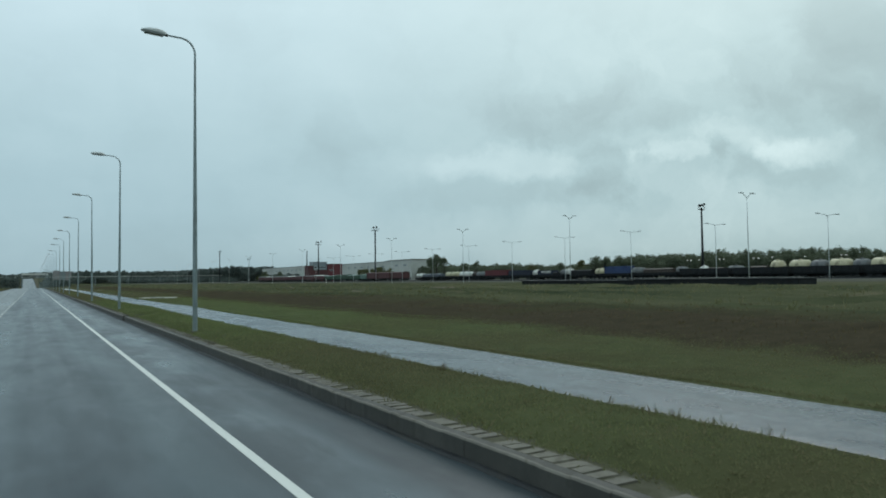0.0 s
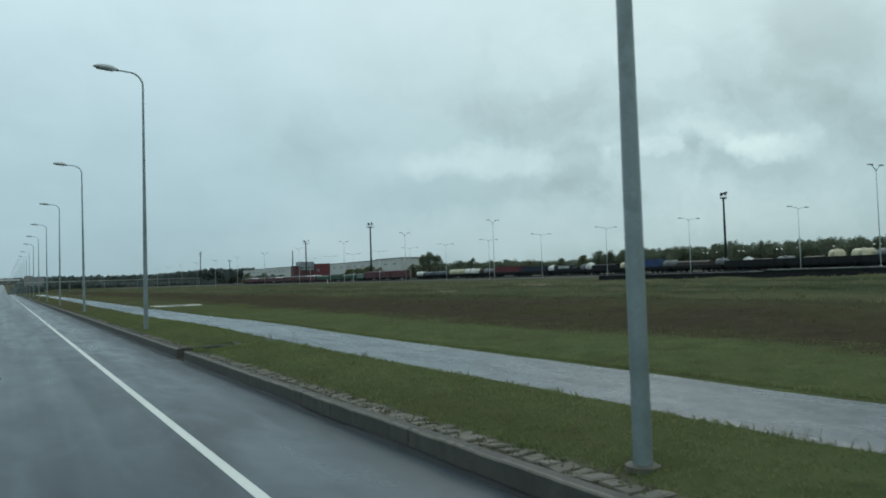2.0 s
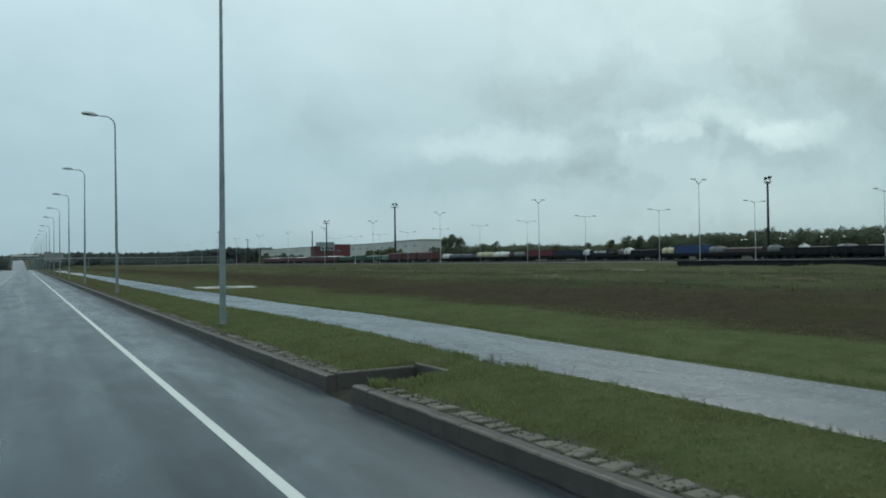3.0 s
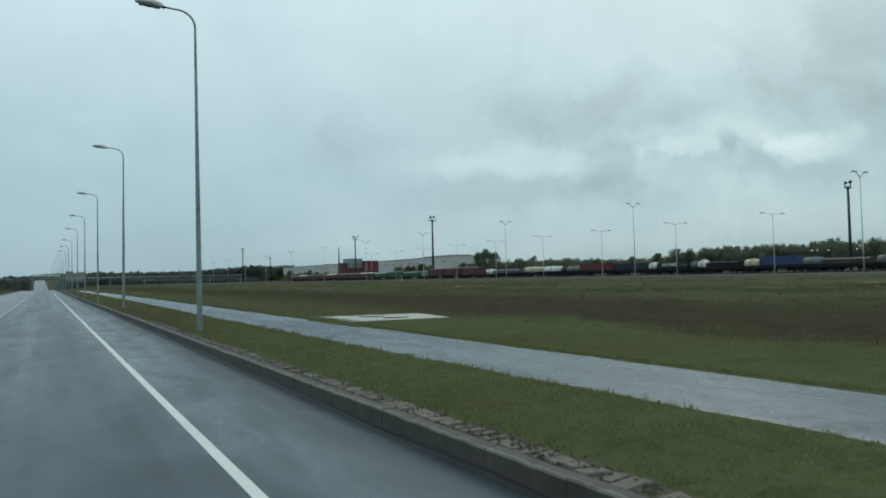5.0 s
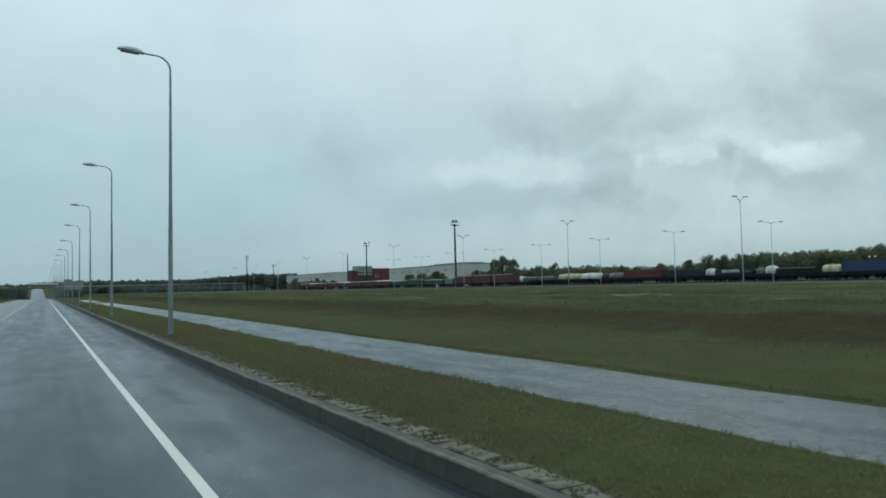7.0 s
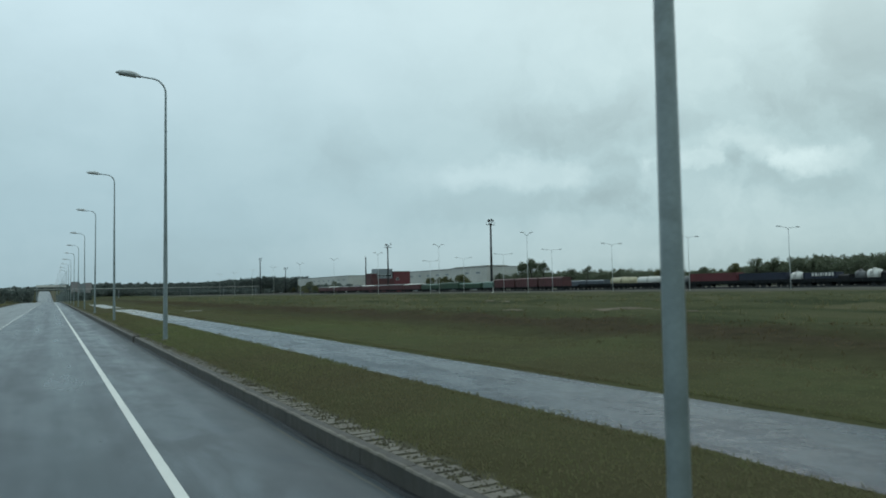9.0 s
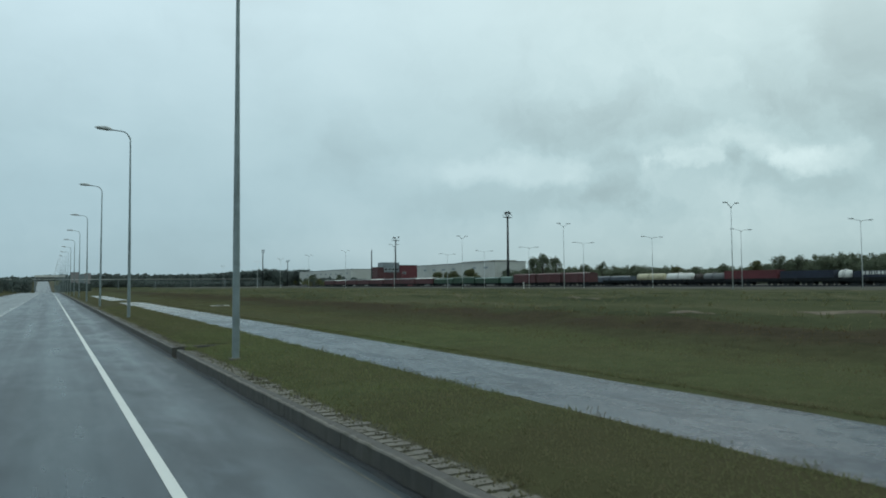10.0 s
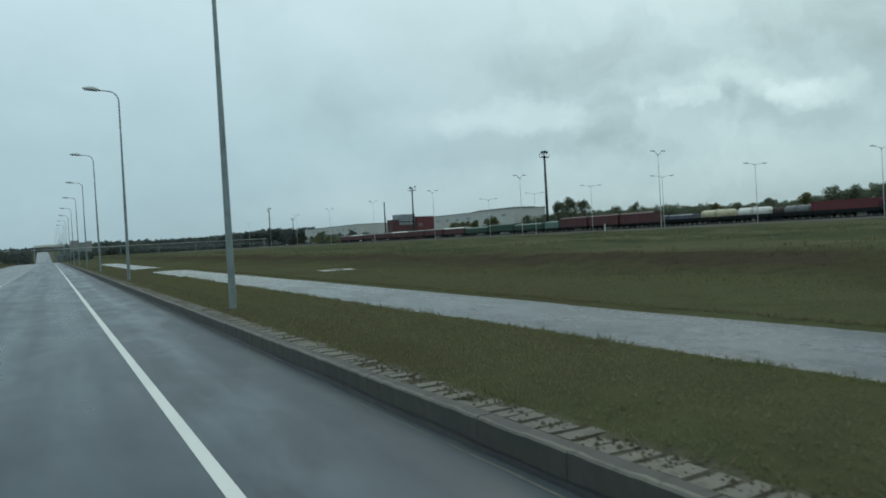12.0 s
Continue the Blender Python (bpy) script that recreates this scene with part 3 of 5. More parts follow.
for y in ys:
    for x in xs:
        z = ground_z(x, y)
        if path_near(y) + 0.42 < x < path_far(y) - 0.42 and (y < 162 or 172 < y < 214):
            z = min(z, 0.27 + hump(y))
        if any(lo - 0.05 < y < hi + 0.05 and 3.0 < x < end + 0.03 for (lo, hi), end in zip(GAPS, GAP_END)):
            z = -0.06
        if (7.5 < x < 11.0 and 63.8 < y < 67.6) or (9.4 < x < 11.6 and 142.9 < y < 145.3):
            z = 0.418
        verts.append((x + sway(y), y, z))
nx = len(xs)
faces = [(j * nx + i, j * nx + i + 1, (j + 1) * nx + i + 1, (j + 1) * nx + i) for j in range(len(ys) - 1) for i in range(nx - 1)]
ground = raw_mesh("ground", verts, faces, TURF)
ground.data.polygons.foreach_set("use_smooth", [True] * len(ground.data.polygons))
tagged(ground, "mown spring grass, dead brown weeds and dry open field", "ground", kind="structure")

road = run("road", bar(ROAD_L, ROAD_R, -0.18, 0.0), ASPHALT)
tagged(road, "wet dark grey asphalt road with paler wheel tracks", "road", kind="structure")

bm = bmesh.new()
edges_y = [NEAR_Y + 4 * k for k in range(0, 15)] + [0.4 * k for k in range(0, 405)] + [162.0, None, 172.0, 173, 176, 180, 185, 190, 196, 202, 208, 214]
prev = None
for y in edges_y:
    if y is None:
        prev = None
        continue
    a, b, up = path_near(y) + sway(y), path_far(y) + sway(y), rise(y) + hump(y)
    a += 0.07 * noise.noise((y * 0.55, 1, 3)) + 0.05 * noise.noise((y * 1.7, 2, 3))
    b += 0.06 * noise.noise((y * 0.4, 5, 3)) + 0.04 * noise.noise((y * 1.5, 6, 3))
    ring = [bm.verts.new((x, y, z + up)) for x, z in ((a - 0.05, 0.20), (a - 0.05, 0.335), (a + 0.15, 0.351), ((a + b) / 2, 0.364), (b - 0.12, 0.354), (b + 0.05, 0.330), (b + 0.05, 0.20))]
    if prev:
        for k in range(6):
            bm.faces.new((prev[k], prev[k + 1], ring[k + 1], ring[k]))
    prev = ring
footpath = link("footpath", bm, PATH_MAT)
tagged(footpath, "wet pale grey asphalt path shining under the sky", "footpath", kind="structure")

marks = run("edge_line", bar(1.838, 1.940, 0.0, 0.004), PAINT)
tagged(marks, "solid white painted edge line on wet asphalt", "road marking", kind="structure")
seam = run("road_seam", bar(-1.50, -1.445, 0.0, 0.003), SEAM)
tagged(seam, "dark bitumen seam along the middle of the road", "road seam", kind="structure")
dash = tagged(link("centre_dash", one_block(-1.62, -1.51, 0, 1.5, 0.0, 0.004), PAINT), "worn white painted centre dash", "road marking", "centre dashes", "structure")
for k in range(1, 85):
    copy_thing(dash, pose(sway(3.75 * k), 3.75 * k, 0))

# kerb on both sides


def in_gap(y0, y1):
    return any(y1 > a + 0.02 and y0 < b - 0.02 for a, b in GAPS)


KERB_SHAPE = [(3.52, -0.12), (3.525, 0.206), (3.536, 0.221), (3.562, 0.226), (3.655, 0.222), (3.66, 0.215), (3.66, -0.12)]


def kerb_profile(y0, y1, chips=0, seed=0):
    """A length of kerb; chips: how many times it is cut across to wear its front edge."""
    rng = random.Random(seed)
    bm = bmesh.new()
    n = len(KERB_SHAPE)
    rings = []
    for c in range(chips + 2):
        y = y0 + (y1 - y0) * c / (chips + 1)
        bite = rng.choice((0.0, 0.002, 0.004, 0.012)) if 0 < c <= chips else 0.004 * (chips > 0)
        rings.append([bm.verts.new((x + (bite if k in (1, 2) else 0), y, z - (bite if k in (1, 2, 3) else 0))) for k, (x, z) in enumerate(KERB_SHAPE)])
    for a, b in zip(rings, rings[1:]):
        for k in range(n):
            j = (k + 1) % n
            # the front bevel gets the paler colour, painted as catching the sky
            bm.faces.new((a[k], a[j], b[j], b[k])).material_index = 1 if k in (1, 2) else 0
    bm.faces.new(rings[0][::-1])
    bm.faces.new(rings[-1])
    return bm


kerb = new("kerb")
tagged(kerb, "weathered grey concrete kerb beside the wet road", "kerb", kind="structure")

# ---------------------------------------------------------------- street lamps along the verge
def street_lamp(at):
    lamp = root("street_lamp", at, "grey galvanised steel street lamp with a curved arm", "street lamp", "street lamps along the road")
    pts = [(0, 0, -0.3), (0, 0, 0.0), (0, 0, 2.2), (0, 0, 3.6), (0, 0, 5.6), (0, 0, 8.06)]
    rad = [0.071, 0.071, 0.066, 0.058, 0.043, 0.031]
    r = 0.43
    for k in range(1, 9):
        a = math.radians(86 * k / 8)
        pts.append((-r + r * math.cos(a), 0, 8.06 + r * math.sin(a)))
        rad.append(0.031 - 0.0008 * k)
    pts.append((-0.86, 0, 8.518))
    rad.append(0.024)
    part("pole", one_tube(pts, rad, 12), STEEL, lamp, "tapered galvanised pole", True)
    bm = bmesh.new()
    tube(bm, [(0, 0, -0.1), (0, 0, 0.006), (0, 0, 0.012)], [0.135, 0.13, 0.10], 16)
    part("base_plate", bm, PAVER, lamp, "grey concrete footing collar")
    # domed housing: station, half width, dome height, belly depth
    prof = [(-0.80, 0.050, 0.055, 0.030), (-0.815, 0.070, 0.085, 0.035), (-0.92, 0.105, 0.120, 0.038), (-1.08, 0.140, 0.135, 0.038), (-1.26, 0.145, 0.115, 0.034), (-1.40, 0.115, 0.080, 0.026), (-1.48, 0.065, 0.040, 0.014), (-1.51, 0.02, 0.012, 0.006)]
    bm = bmesh.new()
    rings = []
    for x, wy, up, down in prof:
        z = 8.516 - (x + 0.80) * 0.075
        rings.append([bm.verts.new((x, wy * math.cos(a), z + (up if math.sin(a) > 0 else down) * math.sin(a))) for a in (2 * math.pi * k / 14 for k in range(14))])
    for r0, r1 in zip(rings, rings[1:]):
        for k in range(14):
            bm.faces.new((r0[k], r0[(k + 1) % 14], r1[(k + 1) % 14], r1[k]))
    bm.faces.new(rings[0][::-1])
    bm.faces.new(rings[-1])
    bmesh.ops.recalc_face_normals(bm, faces=bm.faces)
    head = part("lamp_head", bm, LAMP_GREY, lamp, "domed pale grey lamp housing", True)
    lens = part("lens", one_block(-0.26, 0.26, -0.105, 0.105, -0.020, 0.004, 0.006), LENS, head, "dark lamp lens")
    lens.matrix_basis = pose(-1.15, 0, 8.512, 0, 4.3, 0)
    part("clamp", one_tube([(-0.76, 0, 8.510), (-0.83, 0, 8.515)], [0.040, 0.044], 10), DARK_STEEL, head, "dark clamp on the arm")
    return lamp


LAMP_X, LAMP_Y, LAMP_STEP = 4.149, 22.517, 22.0
# the posts differ a little in height from one to the next
LAMP_SET = [0.15, 0.0, 0.10, -0.03, -0.05, 0.05, 0.18, -0.08, -0.10]
first_lamp = street_lamp((LAMP_X, LAMP_Y, 0.268))
for k in range(1, 26):
    y = LAMP_Y + LAMP_STEP * k
    up = LAMP_SET[k] if k < len(LAMP_SET) else 0.0
    copy_thing(first_lamp, pose(LAMP_X + sway(y), y, 0.268 + rise(y), 0.3 * math.cos(k * 1.7), 0.25 * math.sin(k * 2.4), 0) @ Matrix.Diagonal((1, 1, 1 + up / 8.5, 1)))
first_lamp.scale.z = 1 + LAMP_SET[0] / 8.5


# ---------------------------------------------------------------- lamps and masts of the rail yard
def yard_lamp_y(at):
    lamp = root("yard_lamp", at, "tall pale steel yard lamp with two short raised arms", "yard lamp", "tall yard lamps by the field")
    part("pole", one_tube([(0, 0, 0), (0, 0, 5), (0, 0, 10.15)], [0.066, 0.054, 0.035], 8), PALE_STEEL, lamp, "", True)
    for s in (-1, 1):
        arm = part("arm", one_tube([(0, 0, 9.9), (s * 0.35, 0, 10.25), (s * 0.75, 0, 10.5)], [0.05, 0.045, 0.04], 6), PALE_STEEL, lamp)
        part("lamp_head", one_block(min(s * 0.65, s * 1.3), max(s * 0.65, s * 1.3), -0.17, 0.17, 10.48, 10.60, 0.04), LAMP_GREY, arm, "grey lamp housing")
    return lamp


def yard_lamp_t(at):
    lamp = root("yard_lamp", at, "pale steel yard lamp with two long level arms", "yard lamp", "wide yard lamps along the tracks")
    part("pole", one_tube([(0, 0, 0), (0, 0, 4.5), (0, 0, 8.7)], [0.062, 0.05, 0.035], 8), PALE_STEEL, lamp, "", True)
    for s in (-1, 1):
        arm = part("arm", one_tube([(0, 0, 8.45), (s * 0.4, 0, 8.68), (s * 1.9, 0, 8.80)], [0.04, 0.034, 0.028], 6), PALE_STEEL, lamp)
        part("lamp_head", one_block(min(s * 1.75, s * 2.45), max(s * 1.75, s * 2.45), -0.18, 0.18, 8.76, 8.90, 0.04), PALE_STEEL, arm, "pale lamp housing")
    return lamp


ly = yard_lamp_y((74.0, 58.8, 0.8))
for k in [-1] + list(range(1, 13)):
    copy_thing(ly, pose(74.0, 58.8 + 33.215 * k, 0.8, 0, 0.3 * math.sin(k * 3.1), 0))
lt = yard_lamp_t((92.7, 61.0, 0.8))
for k in [-1] + list(range(1, 12)):
    copy_thing(lt, pose(92.7, 61.0 + 18.62 * k, 0.8, 0, 0, 4 * math.sin(k * 1.3)))


def low_light(at, heads):
    lamp = root("yard_light", at, "low dark post with small lit white lamps", "yard light", "lit yard lights before the woods")
    part("post", one_tube([(0, 0, 0), (0, 0, 6.1)], [0.09, 0.06], 7), DARK_STEEL, lamp)
    for s in heads:
        arm = part("arm", one_tube([(0, 0, 5.95), (0, s * 0.6, 6.12)], [0.04, 0.03], 5), DARK_STEEL, lamp)
        part("lamp_head", one_block(-0.16, 0.16, s * 0.85 - 0.20, s * 0.85 + 0.20, 6.10, 6.24, 0.03), LIT, arm, "lit white lamp")
    return lamp


for y, heads in ((192.5, (-1, 1)), (187.0, (1,)), (178.0, (-1, 1)), (164.0, (-1, 1)), (157.0, (1,)), (147.0, (-1,)), (133.6, (-1, 1)), (118.0, (-1, 1)), (104.0, (-1, 1))):
    low_light((210.0, y, 0.85), heads)


def floodlight_mast(at, high, heads, label):
    mast = root("floodlight_mast", at, label, "floodlight mast", "floodlight masts of the rail yard")
    part("pole", one_tube([(0, 0, 0), (0, 0, high * 0.5), (0, 0, high - 0.6)], [0.42, 0.36, 0.28], 10), DARK_STEEL, mast, "", True)
    bm = bmesh.new()
    block(bm, -1.7, 1.7, -0.7, 0.7, high - 1.1, high - 0.95)
    for x in (-1.65, 0, 1.65):
        for y in (-0.65, 0.65):
            tube(bm, [(x, y, high - 1.0), (x, y, high)], [0.05, 0.05], 5)
    block(bm, -1.7, 1.7, -0.70, -0.62, high - 0.06, high + 0.02)
    block(bm, -1.7, 1.7, 0.62, 0.70, high - 0.06, high + 0.02)
    part("platform", bm, DARK_STEEL, mast, "railed lamp platform")
    for i in range(heads):
        x = -1.5 + 3.0 * i / (heads - 1)
        up = 0.5 if i != heads - 1 else 0.9
        light_box = part("floodlight", one_block(-0.35, 0.35, -0.25, 0.25, -0.3, 0.3, 0.06), DARK_STEEL, mast)
        light_box.matrix_basis = pose(x, (-0.55, 0.5)[i % 2], high + up - 0.15, (25, -25)[i % 2], 0, 12 * i)
    return mast


floodlight_mast((187.8, 166.6, 0.8), 22.9, 5, "dark steel floodlight mast crowded with lamps").rotation_euler = (0, 0, 0.5)
floodlight_mast((128.7, 292.1, 0.8), 22.9, 4, "dark floodlight mast behind the maroon wagons").rotation_euler = (0, 0, 0.45)
floodlight_mast((149.8, 424.7, 0.8), 23.4, 3, "dark floodlight mast before the red building").rotation_euler = (0, 0, 0.2)
floodlight_mast((129.0, 598.2, 0.8), 24.4, 3, "slim dark floodlight mast far along the yard").rotation_euler = (0, 0, 1.0)
floodlight_mast((194.5, 764.9, 0.8), 23.4, 3, "slim dark floodlight mast beyond the warehouses").rotation_euler = (0, 0, 0.3)
mast = root("chimney_mast", (166.1, 494.6, 0.8), "plain dark steel mast beside the red building", "mast")
part("pole", one_tube([(0, 0, 0), (0, 0, 12), (0, 0, 21.3)], [0.45, 0.4, 0.3], 8), DARK_STEEL, mast, "", True)

for k, y in enumerate((203.2,)):
    post = root("marker_post", (74.0, y, 0.78), "short white marker post standing in the field", "marker post", "marker posts")
    part("stake", one_tube([(0, 0, 0), (0, 0, 1.15)], [0.09, 0.08], 8), WHITE, post)
    part("cap", one_tube([(0, 0, 1.15), (0, 0, 1.24)], [0.10, 0.05], 8), GREY, post)


# ---------------------------------------------------------------- railway wagons
RAIL_Z = 0.98


def bogie(parent, y):
    b = part("bogie", one_block(-0.95, 0.95, y - 1.1, y + 1.1, RAIL_Z + 0.40, RAIL_Z + 0.68, 0.05), BLACK, parent)
    for dy in (-0.8, 0.8):
        bm = bmesh.new()
        for x in (-0.75, 0.75):
            tube(bm, [(x - 0.06, y + dy, RAIL_Z + 0.44), (x + 0.06, y + dy, RAIL_Z + 0.44)], [0.44, 0.44], 14)
        tube(bm, [(-0.75, y + dy, RAIL_Z + 0.44), (0.75, y + dy, RAIL_Z + 0.44)], [0.08, 0.08], 6)
        part("wheelset", bm, DARK_STEEL, b)


def underframe(parent, length):
    bm = one_block(-1.3, 1.3, -length / 2 + 0.25, length / 2 - 0.25, RAIL_Z + 0.66, RAIL_Z + 0.98, 0.03)
    for s in (-1, 1):
        block(bm, -0.12, 0.12, min(s * length / 2, s * (length / 2 - 0.3)), max(s * length / 2, s * (length / 2 - 0.3)), RAIL_Z + 0.72, RAIL_Z + 0.92)
    part("underframe", bm, BLACK, parent)
    bogie(parent, -length / 2 + min(1.7, length * 0.27))
    bogie(parent, length / 2 - min(1.7, length * 0.27))


def tank_wagon(x, y0, y1, top, material, label, group):
    length = abs(y1 - y0)
    w = root("tank_wagon", (x, (y0 + y1) / 2, 0), label, "tank wagon", group)
    underframe(w, length + 0.3)
    r = min(1.3, (top - RAIL_Z - 0.95) / 2)
    zc = top - r
    h = length / 2 - 0.15
    pts = [(0, -h, zc), (0, -h + 0.06, zc), (0, -h + 0.22, zc), (0, -h + 0.5, zc), (0, 0, zc), (0, h - 0.5, zc), (0, h - 0.22, zc), (0, h - 0.06, zc), (0, h, zc)]
    barrel = part("barrel", one_tube(pts, [0.3 * r, 0.62 * r, 0.88 * r, r, r, r, 0.88 * r, 0.62 * r, 0.3 * r], 18), material, w, "", True)
    part("dome", one_tube([(0, 0, top - 0.1), (0, 0, top + 0.16), (0, 0, top + 0.2)], [0.34, 0.34, 0.22], 12), material, barrel)
    bm = bmesh.new()
    for s in (-0.2, 0.2):
        tube(bm, [(-r - 0.1, s, RAIL_Z + 0.9), (-r - 0.1, s, zc + 0.5), (-0.3, s, top + 0.05)], [0.025] * 3, 5)
    for k in range(5):
        z = RAIL_Z + 1.1 + 0.3 * k
        tube(bm, [(-r - 0.1, -0.2, z), (-r - 0.1, 0.2, z)], [0.018, 0.018], 4)
    part("ladder", bm, DARK_STEEL, w)
    return w


def ribbed_box(x0, x1, y0, y1, z0, z1, pitch=0.7, depth=0.05):
    bm = one_block(x0, x1, y0, y1, z0, z1)
    n = max(2, int((y1 - y0) / pitch))
    for k in range(n + 1):
        y = y0 + (y1 - y0) * k / n
        a, b = max(y0 - 0.02, y - 0.06), min(y1 + 0.02, y + 0.06)
        block(bm, x0 - depth, x0 + 0.01, a, b, z0, z1 - 0.02)
        block(bm, x1 - 0.01, x1 + depth, a, b, z0, z1 - 0.02)
    return bm


def box_wagon(x, y0, y1, top, material, label, group, roof=None, bottom=None):
    length = abs(y1 - y0)
    w = root("box_wagon", (x, (y0 + y1) / 2, 0), label, "box wagon", group)
    underframe(w, length)
    h = length / 2 - 0.25
    body = part("body", ribbed_box(-1.4, 1.4, -h, h, bottom or RAIL_Z + 0.98, top - 0.28, 1.1), material, w)
    part("door", one_block(-1.47, -1.40, -1.1, 1.1, (bottom or RAIL_Z + 0.98) + 0.1, top - 0.45, 0.01), material, body)
    bm = bmesh.new()
    prof = [(-1.48, top - 0.30), (-1.1, top - 0.1), (-0.5, top), (0.5, top), (1.1, top - 0.1), (1.48, top - 0.30)]
    a = [bm.verts.new((px, -h - 0.04, pz)) for px, pz in prof]
    b = [bm.verts.new((px, h + 0.04, pz)) for px, pz in prof]
    for k in range(len(prof)):
        j = (k + 1) % len(prof)
        bm.faces.new((a[k], a[j], b[j], b[k]))
    bm.faces.new(a[::-1])
    bm.faces.new(b)
    part("roof", bm, roof or material, w)
    return w


def container_wagon(x, y0, y1, top, material, label, group, marks=False):
    length = abs(y1 - y0)
    w = root("container_wagon", (x, (y0 + y1) / 2, 0), "dark flat wagon carrying a shipping container", "flat wagon", "flat wagons")
    underframe(w, length)
    h = length / 2 - 0.3
    z0 = RAIL_Z + 0.985
    c = root("shipping_container", (x, (y0 + y1) / 2, 0), label, "shipping container", group)
    body = part("body", ribbed_box(-1.2, 1.2, -h, h, z0, top, 0.28, 0.03), material, c)
    for px in (-1.24, 1.24):
        for py in (-h, h):
            part("corner_post", one_block(px - 0.05, px + 0.05, py - 0.06, py + 0.06, z0, top + 0.01), material, c)
    part("door", one_block(-1.15, 1.15, -h - 0.05, -h, z0 + 0.1, top - 0.1, 0.01), material, c)
    if marks:
        # unreadable lettering, as plain bars
        widths = (0.35, 0.5, 0.5, 0.2, 0.35, 0.2, 0.55, 0.45)
        y = -h + 0.35
        for wd in widths:
            part("marking", one_block(-1.262, -1.256, y, y + wd, top - 0.74, top - 0.10), WHITE, body, "white painted bar")
            y += wd + 0.22
    return w


def low_wagon(at, z1, length=13.4):
    w = root("low_wagon", at, "empty black low-sided open wagon", "open wagon", "black open wagons")
    underframe(w, length)
    h = length / 2 - 0.3
    z0 = RAIL_Z + 0.985
    part("side_board", one_block(-1.45, -1.37, -h, h, z0, z1), BLACK, w, "tarred black side board")
    part("side_board", one_block(1.37, 1.45, -h, h, z0, z1), BLACK, w, "tarred black side board")
    part("end_board", one_block(-1.365, 1.365, -h, -h + 0.08, z0, z1), BLACK, w)
    part("end_board", one_block(-1.365, 1.365, h - 0.08, h, z0, z1), BLACK, w)
    for k in range(9):
        y = -h + 2 * h * k / 8
        part("stake", one_block(-1.52, -1.45, y - 0.06, y + 0.06, z0 - 0.2, z1), BLACK, w)
    bm = one_block(-1.365, 1.365, -h + 0.085, h - 0.085, z0, z0 + 0.28)
    part("load", bm, BROWN, w, "dark brown load")
    return w


lw = low_wagon((127.0, 42.0, 0), 3.08)
for k in range(1, 6):
    copy_thing(lw, pose(127.0, 42.0 + 13.9 * k, 0))
lw = low_wagon((127.0, 42.0 + 13.9 * 6, 0), 2.38)
for k in range(7, 15):
    copy_thing(lw, pose(127.0, 42.0 + 13.9 * k, 0))

TX = 135.0
TANKS = [
    (58.6, 63.0, 4.45, CREAM, "cream"), (67.0, 71.4, 4.45, CREAM, "cream"), (75.6, 80.4, 4.45, CREAM, "cream"), (84.1, 88.6, 4.45, CREAM, "cream"), (92.7, 97.1, 4.45, CREAM, "cream"),
    (98.6, 101.5, 4.5, CREAM, "cream"), (63.2, 66.8, 4.3, GREY, "grey"), (71.6, 75.4, 4.3, GREY, "grey"), (80.6, 83.9, 4.3, GREY, "grey"), (88.8, 92.5, 4.3, GREY, "grey"), (108.4, 112.6, 3.6, GREY, "grey"), (118.1, 120.5, 3.7, WHITE, "white"),
    (124.2, 127.6, 3.7, GREY, "grey"), (138.0, 142.6, 3.75, GREY, "grey"), (152.4, 156.7, 3.8, CREAM, "cream"), (166.6, 169.5, 4.0, WHITE, "white"),
    (169.7, 171.9, 3.75, GREY, "grey"), (182.5, 185.5, 3.85, WHITE, "white"), (212.2, 218.6, 3.75, GREY, "grey"),
    (218.9, 221.4, 3.7, BROWN, "brown"), (221.6, 230.2, 3.95, WHITE, "whitish"), (230.8, 240.5, 4.0, CREAM, "cream"), (258.0, 264.4, 3.7, WHITE, "white"),
]
for y0, y1, top, material, word in TANKS:
    tank_wagon(TX, y0, y1, top, material, word + " railway tank wagon streaked with grime", "tank wagons")
BOXES = [
    (101.8, 106.2, 3.4, BROWN, "brown"), (106.4, 108.2, 3.2, BLACK, "black"), (113.0, 117.9, 3.3, BROWN, "brown"), (120.8, 124.0, 3.2, BLACK, "black"),
    (128.0, 137.6, 3.45, BROWN, "brown"), (157.2, 166.4, 3.55, BLACK, "black"), (172.2, 174.6, 3.1, BLACK, "black"), (242.0, 249.8, 3.5, SLATE, "slate blue"), (250.0, 257.8, 3.5, SLATE, "slate blue"),
]
for y0, y1, top, material, word in BOXES:
    box_wagon(TX, y0, y1, top, material, "low " + word + " covered railway wagon", "covered wagons")
container_wagon(TX, 143.0, 152.2, 4.25, BLUE, "blue corrugated shipping container on a flat wagon", "shipping containers")
container_wagon(TX, 174.8, 182.2, 3.65, NAVY, "navy shipping container with worn white lettering", "shipping containers", True)
container_wagon(TX, 185.6, 197.8, 3.9, NAVY, "dark navy shipping container on a flat wagon", "shipping containers")
container_wagon(TX, 198.1, 212.0, 4.2, RED, "faded red shipping container on a flat wagon", "shipping containers")

